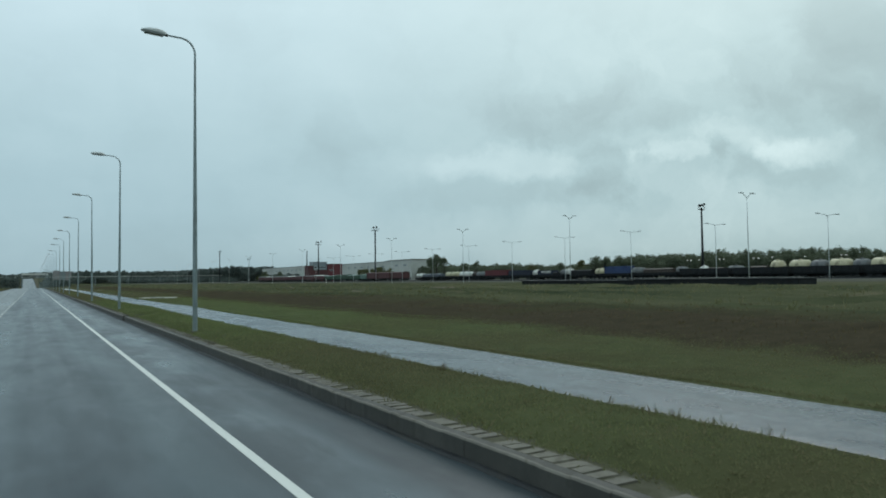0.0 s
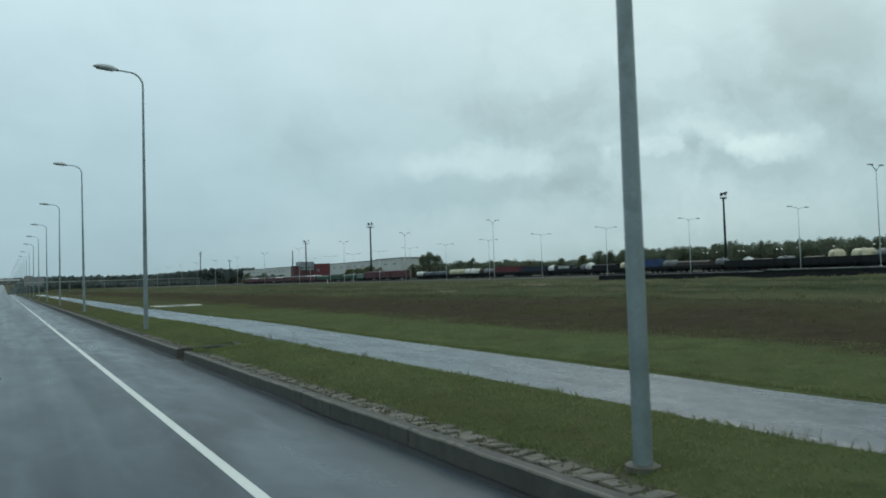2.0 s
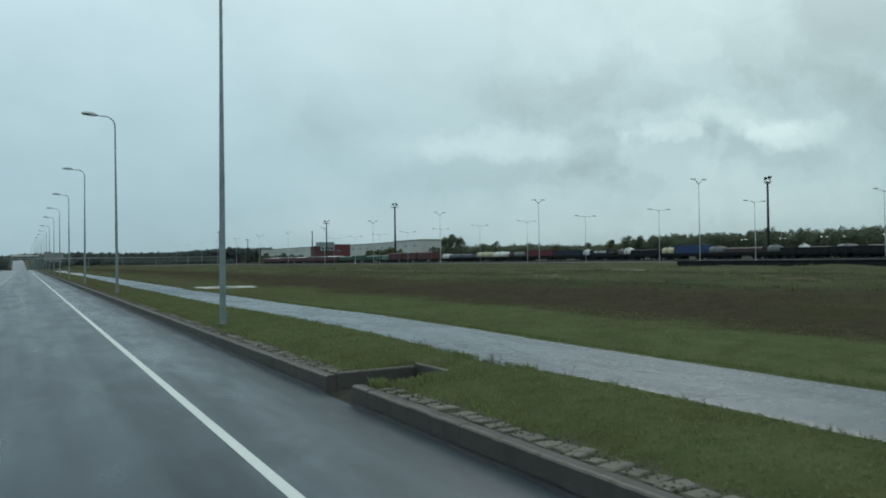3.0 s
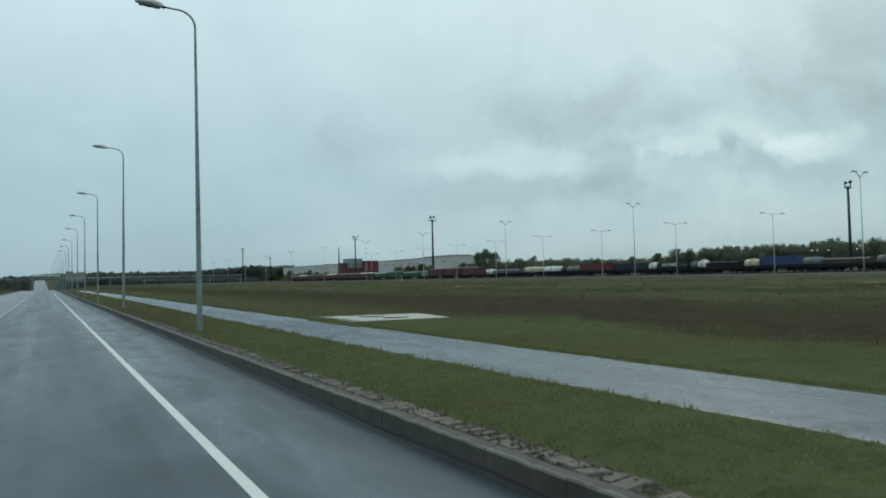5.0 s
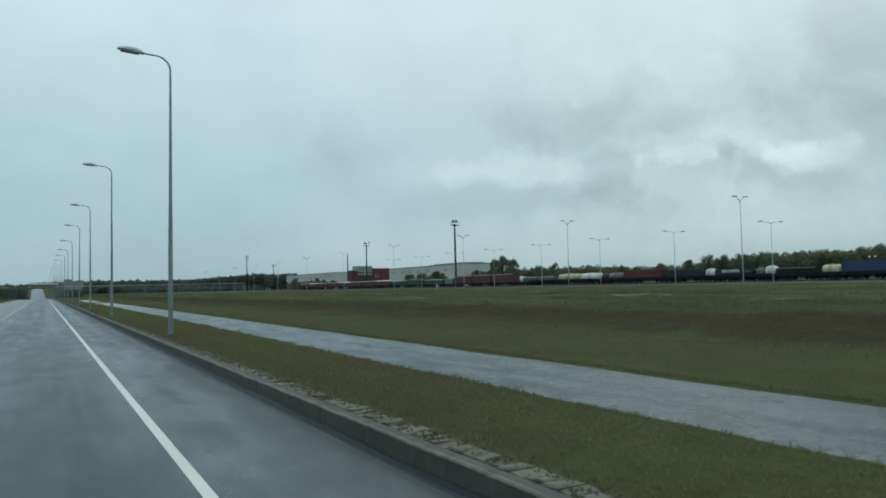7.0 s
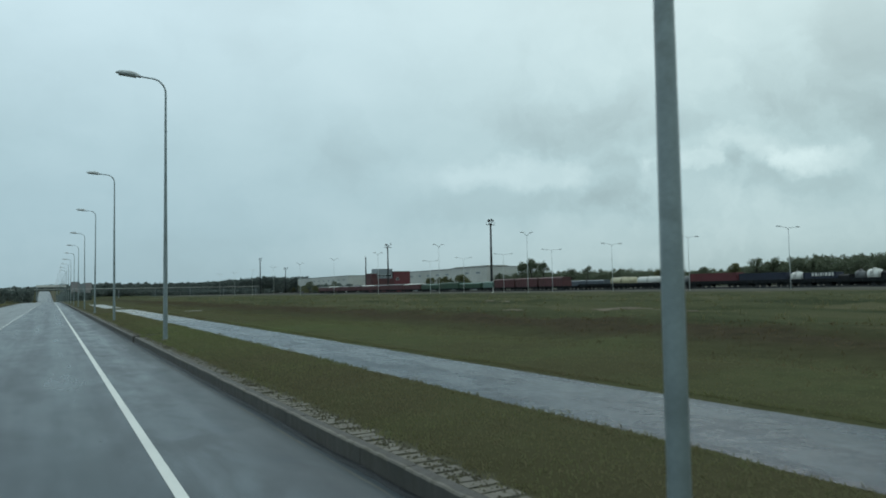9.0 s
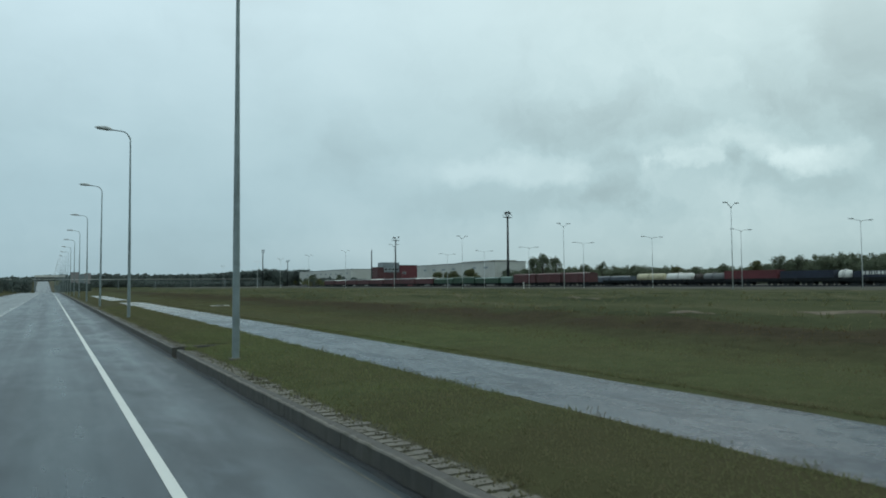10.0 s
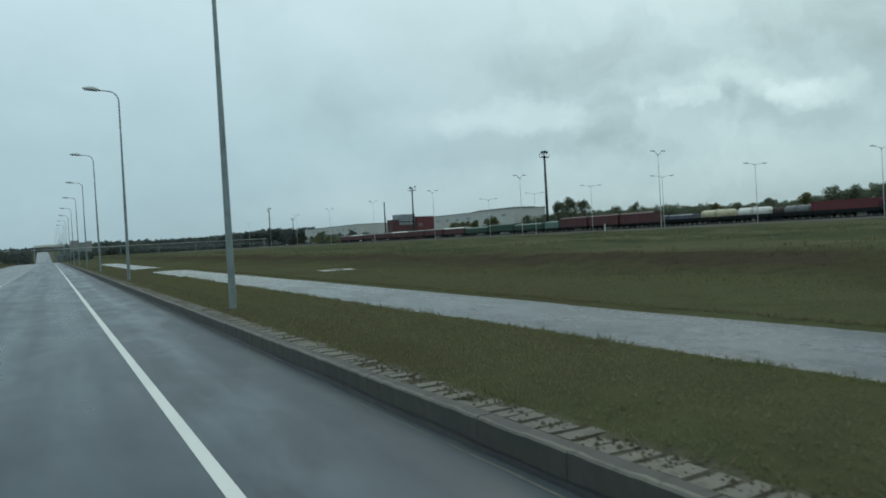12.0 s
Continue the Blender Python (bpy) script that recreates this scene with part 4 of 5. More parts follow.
# the maroon and green train on the nearer track
BX = 115.0
for k in range(3):
    y = 234.0 + 10.9 * k
    box_wagon(BX, y, y + 10.7, 4.3, MAROON, "high maroon covered railway wagon", "maroon wagons", MAROON, RAIL_Z + 0.98)
box_wagon(BX, 267.0, 273.0, 3.7, MINT, "pale green covered railway wagon", "green wagons")
for k, y in enumerate((274.0, 287.5, 301.0)):
    box_wagon(BX, y, y + 13.2, 3.55 + 0.35 * (k == 1), GREEN, "dark green covered railway wagon", "green wagons", (MINT, GREEN, MINT)[k])
for k in range(8):
    y = 315.0 + 13.8 * k
    box_wagon(BX, y, y + 13.5, 3.9, MAROON, "maroon railway wagon with a whitish roof edge", "maroon wagons", GREY if k % 3 else WHITE)

for x in (BX, 127.0, TX):
    track = new("railway_track")
    tagged(track, "steel railway track on dark sleepers and ballast", "railway track", kind="structure")
    bm = bmesh.new()
    a = [bm.verts.new((x + dx, 20.0, z)) for dx, z in ((-2.6, 0.6), (-1.7, 0.84), (1.7, 0.84), (2.6, 0.6))]
    b = [bm.verts.new((x + dx, 520.0, z)) for dx, z in ((-2.6, 0.6), (-1.7, 0.84), (1.7, 0.84), (2.6, 0.6))]
    for k in range(4):
        bm.faces.new((a[k], a[(k + 1) % 4], b[(k + 1) % 4], b[k]))
    bm.faces.new(a[::-1])
    bm.faces.new(b)
    part("ballast", bm, BLACK, track, "dark stone ballast")
    for dx in (-0.76, 0.76):
        part("rail", one_block(x + dx - 0.035, x + dx + 0.035, 20.0, 520.0, 0.841, RAIL_Z), DARK_STEEL, track)

# low stack of concrete sleepers in the field
stack = root("loading_platform", (56.0, 0, 0.78), "long low dark concrete loading platform in the field", "loading platform")
part("wall", one_block(-1.2, 1.2, 38.8, 58.0, -0.2, 0.50, 0.03), BLACK, stack)
part("wall", one_block(-1.2, 1.2, 58.02, 78.0, -0.2, 0.42, 0.03), BLACK, stack)
part("top_edge", one_block(-1.32, 1.3, 38.7, 58.2, 0.505, 0.60, 0.02), DARK_STEEL, stack, "dark projecting edge")
part("top_edge", one_block(-1.32, 1.3, 58.22, 78.1, 0.425, 0.50, 0.02), DARK_STEEL, stack, "dark projecting edge")
for k in range(26):
    part("block", one_block(-0.5, 0.1, 39.2 + 0.74 * k, 39.62 + 0.74 * k, 0.605, 0.66, 0.02), APRON, stack, "pale concrete block")


# ---------------------------------------------------------------- buildings
def window_row(parent, x, ys_, z0, z1, width):
    for y in ys_:
        fr = part("window", one_block(x - 0.06, x + 0.02, y, y + width, z0, z1, 0.02), PALE_STEEL, parent, "pale window frame")
        part("pane", one_block(x - 0.075, x - 0.061, y + 0.12, y + width - 0.12, z0 + 0.12, z1 - 0.12), CLAD_GREY, fr, "grey translucent pane")


def red_building():
    b = root("red_building", (0, 0, 0), "red and grey clad industrial building beside the tracks", "industrial building")
    w1 = part("red_block", one_block(168.6, 178.7, 460.0, 469.0, 0.6, 12.1), RED, b, "bright red cladding")
    part("grey_block", one_block(159.1, 168.58, 461.5, 468.8, 0.6, 13.7), CLAD_GREY, b, "blue-grey cladding, tallest part")
    w3 = part("low_block", one_block(155.5, 159.08, 460.6, 468.0, 0.6, 11.0), MAROON, b, "dark red cladding")
    part("front_base", one_block(155.9, 168.5, 458.8, 460.58, 0.6, 8.3), MAROON, b, "dark red lower wall")
    part("roof", one_block(168.4, 178.9, 459.8, 469.2, 12.1, 12.35), ROOF, w1)
    part("roof", one_block(155.3, 159.1, 460.4, 468.2, 11.0, 11.2), ROOF, w3)
    fr = part("window", one_block(170.0, 171.8, 459.9, 459.99, 7.4, 8.6), PALE_STEEL, b, "white window frame")
    part("pane", one_block(170.15, 171.65, 459.86, 459.89, 7.55, 8.45), DARK_GLASS, fr)
    for k in range(4):
        fr = part("window", one_block(160.0 + 2.1 * k, 161.6 + 2.1 * k, 461.4, 461.49, 9.2, 10.6), PALE_STEEL, b, "white window frame")
        part("pane", one_block(160.12 + 2.1 * k, 161.48 + 2.1 * k, 461.36, 461.39, 9.35, 10.45), DARK_GLASS, fr)


red_building()


def white_van(at, turn_z):
    van = root("van", at, "white delivery van parked before the warehouse", "van", "", turn_z)
    bm = bmesh.new()
    side = [(-2.5, 0.4), (2.45, 0.4), (2.5, 1.0), (1.9, 1.25), (1.35, 2.05), (-2.45, 2.1)]
    a = [bm.verts.new((x, -0.95, z)) for x, z in side]
    b = [bm.verts.new((x, 0.95, z)) for x, z in side]
    for k in range(6):
        j = (k + 1) % 6
        bm.faces.new((a[k], a[j], b[j], b[k]))
    bm.faces.new(a[::-1])
    bm.faces.new(b)
    bmesh.ops.recalc_face_normals(bm, faces=bm.faces)
    bmesh.ops.bevel(bm, geom=list(bm.edges), offset=0.06, segments=2, affect="EDGES")
    body = part("body", bm, WHITE, van)
    for s in (-1, 1):
        part("side_window", one_block(0.55, 1.35, min(s * 0.945, s * 0.97), max(s * 0.945, s * 0.97), 1.3, 1.85, 0.004), DARK_GLASS, body, "dark cab window")
        for x in (-1.6, 1.6):
            tyre = part("wheel", one_tube([(x, s * 0.72, 0.33), (x, s * 0.93, 0.33)], [0.33, 0.33], 16), BLACK, van, "black tyre")
            part("hub", one_tube([(x, s * 0.931, 0.33), (x, s * 0.95, 0.33)], [0.18, 0.16], 12), GREY, tyre)
    return van


white_van((148.0, 486.0, 0.82), 8.0)


def warehouse(x0, x1, y0, y1, z1, label):
    b = root("warehouse", (0, 0, 0), label, "warehouse", "pale warehouses")
    bm = one_block(x0, x1, y0, y1, 0.5, z1)
    w = part("wall", bm, CLADDING, b, "pale sheet cladding")
    bm = bmesh.new()
    n = int((y1 - y0) / 6)
    for k in range(n + 1):
        y = y0 + (y1 - y0) * k / n
        block(bm, x0 - 0.12, x0 - 0.002, y - 0.12, y + 0.12, 0.5, z1 - 0.4)
    part("cladding_ribs", bm, CLADDING, w)
    part("roof", one_block(x0 - 0.3, x1 + 0.3, y0 - 0.3, y1 + 0.3, z1, z1 + 0.5), ROOF, b, "grey roof edge")
    part("base_wall", one_block(x0 - 0.2, x0 - 0.005, y0, y1, 0.5, 3.0), GREY, b, "grey base wall")
    window_row(w, x0, [y0 + 8 + 14 * k for k in range(int((y1 - y0 - 16) / 14))], z1 - 4.0, z1 - 2.6, 5.0)
    for k in range(int((y1 - y0 - 20) / 22) + 1):
        part("gate", one_block(x0 - 0.25, x0 - 0.205, y0 + 12 + 22 * k, y0 + 17 + 22 * k, 0.6, 5.0, 0.02), CLAD_GREY, b, "grey roller gate")
    return b


warehouse(234.0, 256.0, 468.0, 514.0, 14.9, "long pale grey warehouse behind the wagons")
warehouse(238.0, 275.0, 516.0, 625.0, 14.9, "long pale warehouse with a shallow roof")
warehouse(232.0, 300.0, 700.0, 850.0, 15.2, "long low whitish warehouse behind trees")
upper = root("plant_room", (0, 0, 0), "cream clad upper storey on the pale warehouse", "roof building")
part("wall", one_block(236.0, 250.0, 470.0, 512.0, 15.41, 15.76), CREAM, upper, "cream sheet cladding")
part("roof", one_block(235.8, 250.2, 469.8, 512.2, 15.76, 15.95), ROOF, upper)
far_hall = root("far_building", (0, 730.0, 2.0), "small white building with a grey annex far along the road", "building")
part("wall", one_block(14.5, 20.2, -4, 4, -0.5, 10.8), DULL, far_hall, "white wall")
part("annex", one_block(20.25, 24.3, -3, 5, -0.5, 9.6), CLAD_GREY, far_hall, "dull grey annex")
part("annex", one_block(24.35, 28.8, -3, 5, -0.5, 10.3), DULL, far_hall, "white annex")
part("roof", one_block(14.3, 20.22, -4.2, 4.2, 10.8, 11.1), ROOF, far_hall)


# ---------------------------------------------------------------- overpass across the far end of the road
bridge = root("overpass", (0, 700.0, 1.0), "pale concrete overpass crossing the road far ahead", "overpass")
part("deck", one_block(-34, 152, -5, 5, 6.0, 6.25), CLAD_GREY, bridge, "grey concrete deck")
part("parapet", one_block(-34, 152, -5.2, -5.005, 6.05, 6.4), CLADDING, bridge, "pale guard rail")
for k in range(6):
    x = 20 + 26 * k
    part("pier", one_block(x - 0.3, x + 0.3, -3.5, -2.5, -3.8, 6.0), CLAD_GREY, bridge)
part("lower_rail", one_block(70, 150, -9.0, -8.8, 2.95, 3.15), CLAD_GREY, bridge, "grey steel guard rail")
for k in range(9):
    part("rail_post", one_block(70 + 10 * k - 0.1, 70 + 10 * k + 0.1, -8.79, -8.6, -2.5, 3.2), CLAD_GREY, bridge)

part("road_span", one_block(-9, 10.5, -4.8, 4.8, 7.9, 8.5), CLAD_GREY, bridge, "concrete span over the road")
part("span_parapet", one_block(-9, 10.5, -5.0, -4.805, 7.9, 9.3), WHITE, bridge, "pale parapet")
for x in (-8.6, 9.6):
    part("abutment", one_block(x - 0.5, x + 0.5, -4.5, 4.5, -3.8, 7.9), CLAD_GREY, bridge, "grey concrete abutment")

sign = root("traffic_sign", (-9.0, 215.0, 0.0), "grey back of a rectangular road sign on a post", "traffic sign")
part("post", one_tube([(0, 0, -0.2), (0, 0, 2.4)], [0.05, 0.05], 8), STEEL, sign)
part("plate", one_block(-1.3, 1.3, -0.03, 0.03, 0.75, 2.35, 0.01), GREY, sign, "plain grey sign plate")


# ---------------------------------------------------------------- trees
def leaf_cloud(rng, blobs, count, size):
    """Small leaf clumps scattered over rounded masses: centre, radii."""
    rows = np.array(blobs, float)
    n = np.maximum(8, (count * rows[:, 3] * rows[:, 5]).astype(int))
    m = np.repeat(rows, n, axis=0)
    k = len(m)

    def unit(a):
        return a / np.linalg.norm(a, axis=1, keepdims=True)

    c = m[:, :3] + unit(rng.normal(size=(k, 3))) * rng.uniform(0.3, 1.05, (k, 1)) * m[:, 3:]
    a = unit(rng.normal(size=(k, 3)))
    b = unit(np.cross(a, rng.normal(size=(k, 3))))
    s = size * rng.uniform(0.5, 1.5, (k, 1))
    v = np.stack([c - a * s, c + b * s * 0.7, c + a * s, c - b * s * 0.6 + np.cross(a, b) * s * 0.4], axis=1).reshape(-1, 3)
    i = np.arange(k)[:, None] * 4
    f = np.concatenate([i + (0, 1, 2), i + (0, 2, 3)], axis=1).reshape(-1, 3)
    return v.tolist(), f.tolist()


def tree(x, y, high, wide, seed, leaf, label, base=0.8, sparse=1.0):
    rng = np.random.default_rng(seed)
    t = root("tree", (x, y, base), label, "tree", "trees behind the rail yard")
    bm = bmesh.new()
    tube(bm, [(0, 0, -0.3), (0.1, 0, high * 0.25), (0.0, 0.1, high * 0.55), (0.15, 0, high * 0.85)], [0.035 * high, 0.028 * high, 0.016 * high, 0.005 * high], 7)
    ends = []
    for k in range(9):
        a = 2.4 * k + rng.uniform(-0.3, 0.3)
        z = high * (0.28 + 0.055 * k)
        r = wide * (0.45 + 0.35 * rng.random()) * (1.0 - 0.05 * k)
        e = (math.cos(a) * r, math.sin(a) * r, z + high * 0.16)
        tube(bm, [(0.05, 0.03, z), (e[0] * 0.5, e[1] * 0.5, z + high * 0.06), e], [0.011 * high, 0.008 * high, 0.003 * high], 5)
        ends.append(e)
    part("trunk", bm, BARK, t, "bare brown trunk and limbs")
    blobs = [(e[0], e[1], e[2], wide * rng.uniform(0.28, 0.45), wide * rng.uniform(0.28, 0.45), high * rng.uniform(0.08, 0.15)) for e in ends]
    blobs += [(rng.normal() * wide * 0.2, rng.normal() * wide * 0.2, high * rng.uniform(0.6, 0.9), wide * 0.4, wide * 0.4, high * 0.13) for _ in range(4)]
    v, f = leaf_cloud(rng, blobs, 120 * sparse, 0.2)
    raw_mesh("crown", v, f, leaf, t)
    return t


TREES = [
    (209, 385, 15.2, 5.0, LEAF, 1.0), (211, 396, 14.0, 4.6, LEAF, 1.0), (207, 372, 13.0, 4.2, LEAF, 0.9), (212, 357, 9.5, 3.6, LEAF, 0.6), (214, 348, 10.5, 3.4, LEAF, 0.5),
    (196, 470, 8.0, 4.5, LEAF_PALE, 0.9), (180, 404, 8.2, 4.0, LEAF_PALE, 0.9), (176, 414, 7.5, 3.2, LEAF_PALE, 0.9), (150, 505, 7.0, 2.6, LEAF, 1.0),
    (236, 301, 8.5, 3.6, LEAF, 0.7), (238, 288, 9.2, 3.8, LEAF_PALE, 0.8), (240, 279, 11.3, 4.4, LEAF, 0.5), (238, 270, 10.6, 4.0, LEAF, 0.5), (236, 326, 8.2, 3.4, LEAF_PALE, 0.9), (232, 312, 7.4, 3.2, LEAF, 0.8),
]
for i, (x, y, h, wd, leaf, sp) in enumerate(TREES):
    tree(x, y, h, wd, 100 + i, leaf, ("dense dark green tree behind the rail yard", "young yellow-green tree behind the wagons", "thin half-leafed tree behind the rail yard")[1 if leaf is LEAF_PALE else 2 if sp < 0.7 else 0], 0.8, sp)


def woods(name, spots, leaf, label, count=16, size=0.5, seed=5):
    """A belt of far trees: (x, y, ground, height, half width) for each crown."""
    rng = np.random.default_rng(seed)
    blobs = []
    for x, y, g, h, wd in spots:
        blobs.append((x, y, g + h * 0.45, wd, wd, h * 0.48))
        for _ in range(4):
            blobs.append((x + rng.normal() * wd * 0.6, y + rng.normal() * wd * 0.6, g + h * rng.uniform(0.6, 0.92), wd * 0.45, wd * 0.45, h * 0.13))
    v, f = leaf_cloud(rng, blobs, count, size)
    return tagged(raw_mesh(name, v, f, leaf), label, "woods", kind="stuff")


rng = np.random.default_rng(11)
spots = []
for y in np.arange(70, 470, 2.6):
    h = float(np.interp(y, [70, 140, 175, 210, 235, 262, 275, 300, 330, 365, 420, 470], [8.0, 8.6, 9.4, 10.2, 10.2, 10.0, 9.0, 6.6, 6.6, 8.6, 8.6, 9.5]))
    for row in range(3):
        spots.append((242 + 7 * row + rng.normal() * 2.5, y + rng.normal() * 1.5, 0.8, h * rng.uniform(0.82, 1.08) * (1 + 0.06 * row), rng.uniform(2.4, 3.8)))
woods("woods", spots, LEAF, "belt of dark green spring trees behind the rail yard", 60, 0.22, 5)
spots = []
for k in range(110):
    y = rng.uniform(880, 960)
    x = y * rng.uniform(0.165, 0.285)
    h = float(np.interp(x / y, [0.165, 0.19, 0.22, 0.29], [12.5, 15.5, 18.0, 18.5])) * rng.uniform(0.9, 1.06)
    spots.append((x, y, 0.8, h, rng.uniform(5, 8)))
for k in range(24):
    x, y = rng.uniform(138, 190), rng.uniform(540, 640)
    spots.append((x + 30, y, 0.8, rng.uniform(4.5, 6.5), rng.uniform(3, 5)))
woods("woods", spots, LEAF_HAZED, "dark far wood at the end of the yard", 4.5, 1.0, 6)
spots = []
for k in range(46):
    y = rng.uniform(560, 760)
    x = -11.2 + sway(y) - rng.uniform(0, 1) ** 1.5 * 70
    spots.append((x, y, rise(y) - 0.6, rng.uniform(8.0, 10.6), rng.uniform(3, 4)))
for k in range(34):
    y = rng.uniform(570, 690)
    spots.append((7.6 + sway(y) + rng.uniform(0, 1) ** 1.5 * 16, y, rise(y) - 0.5, rng.uniform(5.0, 8.0), rng.uniform(1.8, 2.8)))
for k in range(30):
    y = rng.uniform(760, 900)
    spots.append((10 + rng.uniform(0, 50), y, rise(y) * 0.7, rng.uniform(5.5, 8.0), rng.uniform(3, 5)))
woods("woods", spots, LEAF_HAZED, "dark hedge of trees beside the far road", 9, 0.7, 7)
spots = []
for k in range(900):
    a = -0.75 + 2.0 * (k + rng.random()) / 900
    d = rng.uniform(1150, 1300)
    bulge = 5 * max(0, math.sin(a * 9.0)) + 3 * max(0, math.sin(a * 23.0 + 1))
    spots.append((math.sin(a) * d, math.cos(a) * d, 3.0, 11.5 + bulge * rng.uniform(0.8, 1.1), rng.uniform(6, 10)))
woods("woods", spots, LEAF_HAZED, "low dark forest along the horizon", 1.9, 1.7, 8)
spots = []
for k in range(150):
    x, y = rng.uniform(14, 190), rng.uniform(765, 850)
    spots.append((x, y, ground_z(x, y) - 1.0, rng.uniform(7.0, 9.0) - 0.012 * x, rng.uniform(3, 5)))
woods("woods", spots, LEAF_HAZED, "soft grey-green trees behind the overpass", 9, 0.7, 9)

# young trees in front of the warehouses
rng = np.random.default_rng(77)
for i in range(26):
    far = i % 2
    y = float(rng.uniform(560, 860) if far else rng.uniform(425, 520))
    x = float((0.285 if far else 0.46) * y * rng.uniform(0.93, 1.03))
    tree(x, y, float(rng.uniform(5.0, 9.5)), float(rng.uniform(2.2, 4.0)), 400 + i, LEAF_PALE if i % 3 else LEAF, "small young tree in front of the pale warehouse", 0.8, 0.6)

# bushes between the far warehouse and the yard
BUSHES = [(168, 560, 6.0), (172, 575, 5.0), (165, 548, 4.6), (178, 590, 5.5), (185, 612, 5.0), (160, 520, 4.8), (163, 534, 5.2), (166, 566, 4.2), (174, 604, 4.6), (170, 584, 5.0), (182, 628, 5.4), (176, 640, 4.8), (188, 660, 5.2), (184, 676, 4.6)]
for i, (x, y, h) in enumerate(BUSHES):
    b = root("bush", (x, y, 0.8), "rounded pale green bush before the warehouse", "bush", "bushes by the warehouse")
    rg = np.random.default_rng(300 + i)
    blobs = [(rg.normal() * 3, rg.normal() * 3, h * rg.uniform(0.25, 0.6), 2.6, 2.6, h * 0.3) for _ in range(7)]
    v, f = leaf_cloud(rg, blobs, 14, 0.45)
    raw_mesh("foliage", v, f, LEAF_PALE if i % 2 else LEAF, b)
    part("stems", one_tube([(0, 0, -0.2), (0.3, 0.2, h * 0.5)], [0.2, 0.08], 6), BARK, b)


# ---------------------------------------------------------------- manhole slab by the path
slab = root("concrete_slab", (0, 0, 0.422), "pale concrete slab with two round manhole covers", "concrete slab")
bm = bmesh.new()
corners = [(7.62, 64.3), (7.72, 67.35), (10.75, 66.75), (10.35, 64.0)]
lo = [bm.verts.new((x, y, -0.12)) for x, y in corners]
hi = [bm.verts.new((x, y, 0.006)) for x, y in corners]
bm.faces.new(lo)
bm.faces.new(hi[::-1])
for k in range(4):
    bm.faces.new((lo[k], lo[(k + 1) % 4], hi[(k + 1) % 4], hi[k]))
bmesh.ops.recalc_face_normals(bm, faces=bm.faces)
part("slab", bm, SLAB, slab)
for x, y in ((8.95, 66.2), (9.25, 65.15)):
    # black ring paints the shadow beneath each raised cover's edge
    ring = part("cover_ring", one_tube([(x, y, 0.0065), (x, y, 0.026)], [0.36, 0.36], 28), BLACK, slab, "black ring standing in for shade under the cover")
    part("cover", one_tube([(x, y, 0.0265), (x, y, 0.034), (x, y, 0.038)], [0.355, 0.355, 0.33], 28), SLAB, ring, "pale concrete cover")
copy_thing(slab, pose(10.5 - 9.1 * 0.4, 144.1 - 65.7 * 0.4, 0.418) @ Matrix.Diagonal((0.4, 0.4, 1, 1)))


# ---------------------------------------------------------------- drain inlets cut through the kerb
def drain_inlet(y0, y1, xe, end_stone):
    d = root("drain_inlet", (0, 0, 0), "concrete drain inlet cut through the kerb", "drain inlet", "drain inlets")
    bm = bmesh.new()
    prof = [(3.521, -0.15), (xe, -0.15), (xe, 0.12), (4.3, 0.085), (3.9, 0.05), (3.66, 0.02), (3.521, 0.006)]
    a = [bm.verts.new((x, y0 + 0.01, z)) for x, z in prof]
    b = [bm.verts.new((x, y1 - 0.01, z)) for x, z in prof]
    for k in range(len(prof)):
        j = (k + 1) % len(prof)
        bm.faces.new((a[k], a[j], b[j], b[k]))
    bm.faces.new(a[::-1])
    bm.faces.new(b)
    bmesh.ops.recalc_face_normals(bm, faces=bm.faces)
    part("channel", bm, MUD, d, "wet muddy channel floor")
    wall = part("side_wall", one_block(3.662, xe, y1, y1 + 0.10, -0.15, 0.240, 0.012), KERB, d)
    # wall tops carry the same painted skylight as the kerb bevel
    part("top_edge", one_block(3.664, xe - 0.002, y1 + 0.02, y1 + 0.07, 0.2402, 0.247, 0.003), KERB_TOP, wall, "top edge in a paler colour, as lit from above")
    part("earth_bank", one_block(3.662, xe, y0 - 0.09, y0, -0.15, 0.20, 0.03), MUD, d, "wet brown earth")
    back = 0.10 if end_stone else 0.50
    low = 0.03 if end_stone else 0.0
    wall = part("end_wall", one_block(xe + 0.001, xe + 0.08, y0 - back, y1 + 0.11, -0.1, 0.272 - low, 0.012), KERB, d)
    part("top_edge", one_block(xe + 0.015, xe + 0.066, y0 - back + 0.01, y1 + 0.10, 0.2722 - low, 0.279 - low, 0.003), KERB_TOP, wall, "top edge in a paler colour, as lit from above")
    if end_stone:
        part("stone", one_block(3.95, 4.25, y0 + 0.06, y0 + 0.26, -0.02, 0.15, 0.03), KERB_TOP, d, "loose pale concrete block")


for k, (y0, y1) in enumerate(GAPS):
    drain_inlet(y0, y1, GAP_END[k], k == 1)


# leaves, grit and small stones washed into the inlets
rng = np.random.default_rng(31)
v, f = [], []
for y0, y1 in GAPS:
    for _ in range(160):
        x, y = float(3.56 + abs(rng.normal(0, 0.55))), float(rng.uniform(y0 + 0.03, y1 - 0.03))
        if x > 4.55:
            continue
        z, r = 0.008 + (x - 3.52) * 0.11, float(rng.uniform(0.006, 0.022))
        j = len(v)
        v += [(x - r, y - r * 0.7, z), (x + r, y - r, z), (x + r * 0.8, y + r, z), (x - r, y + r * 0.8, z), (x, y, z + r * 0.9)]
        f += [(j, j + 1, j + 4), (j + 1, j + 2, j + 4), (j + 2, j + 3, j + 4), (j + 3, j, j + 4)]
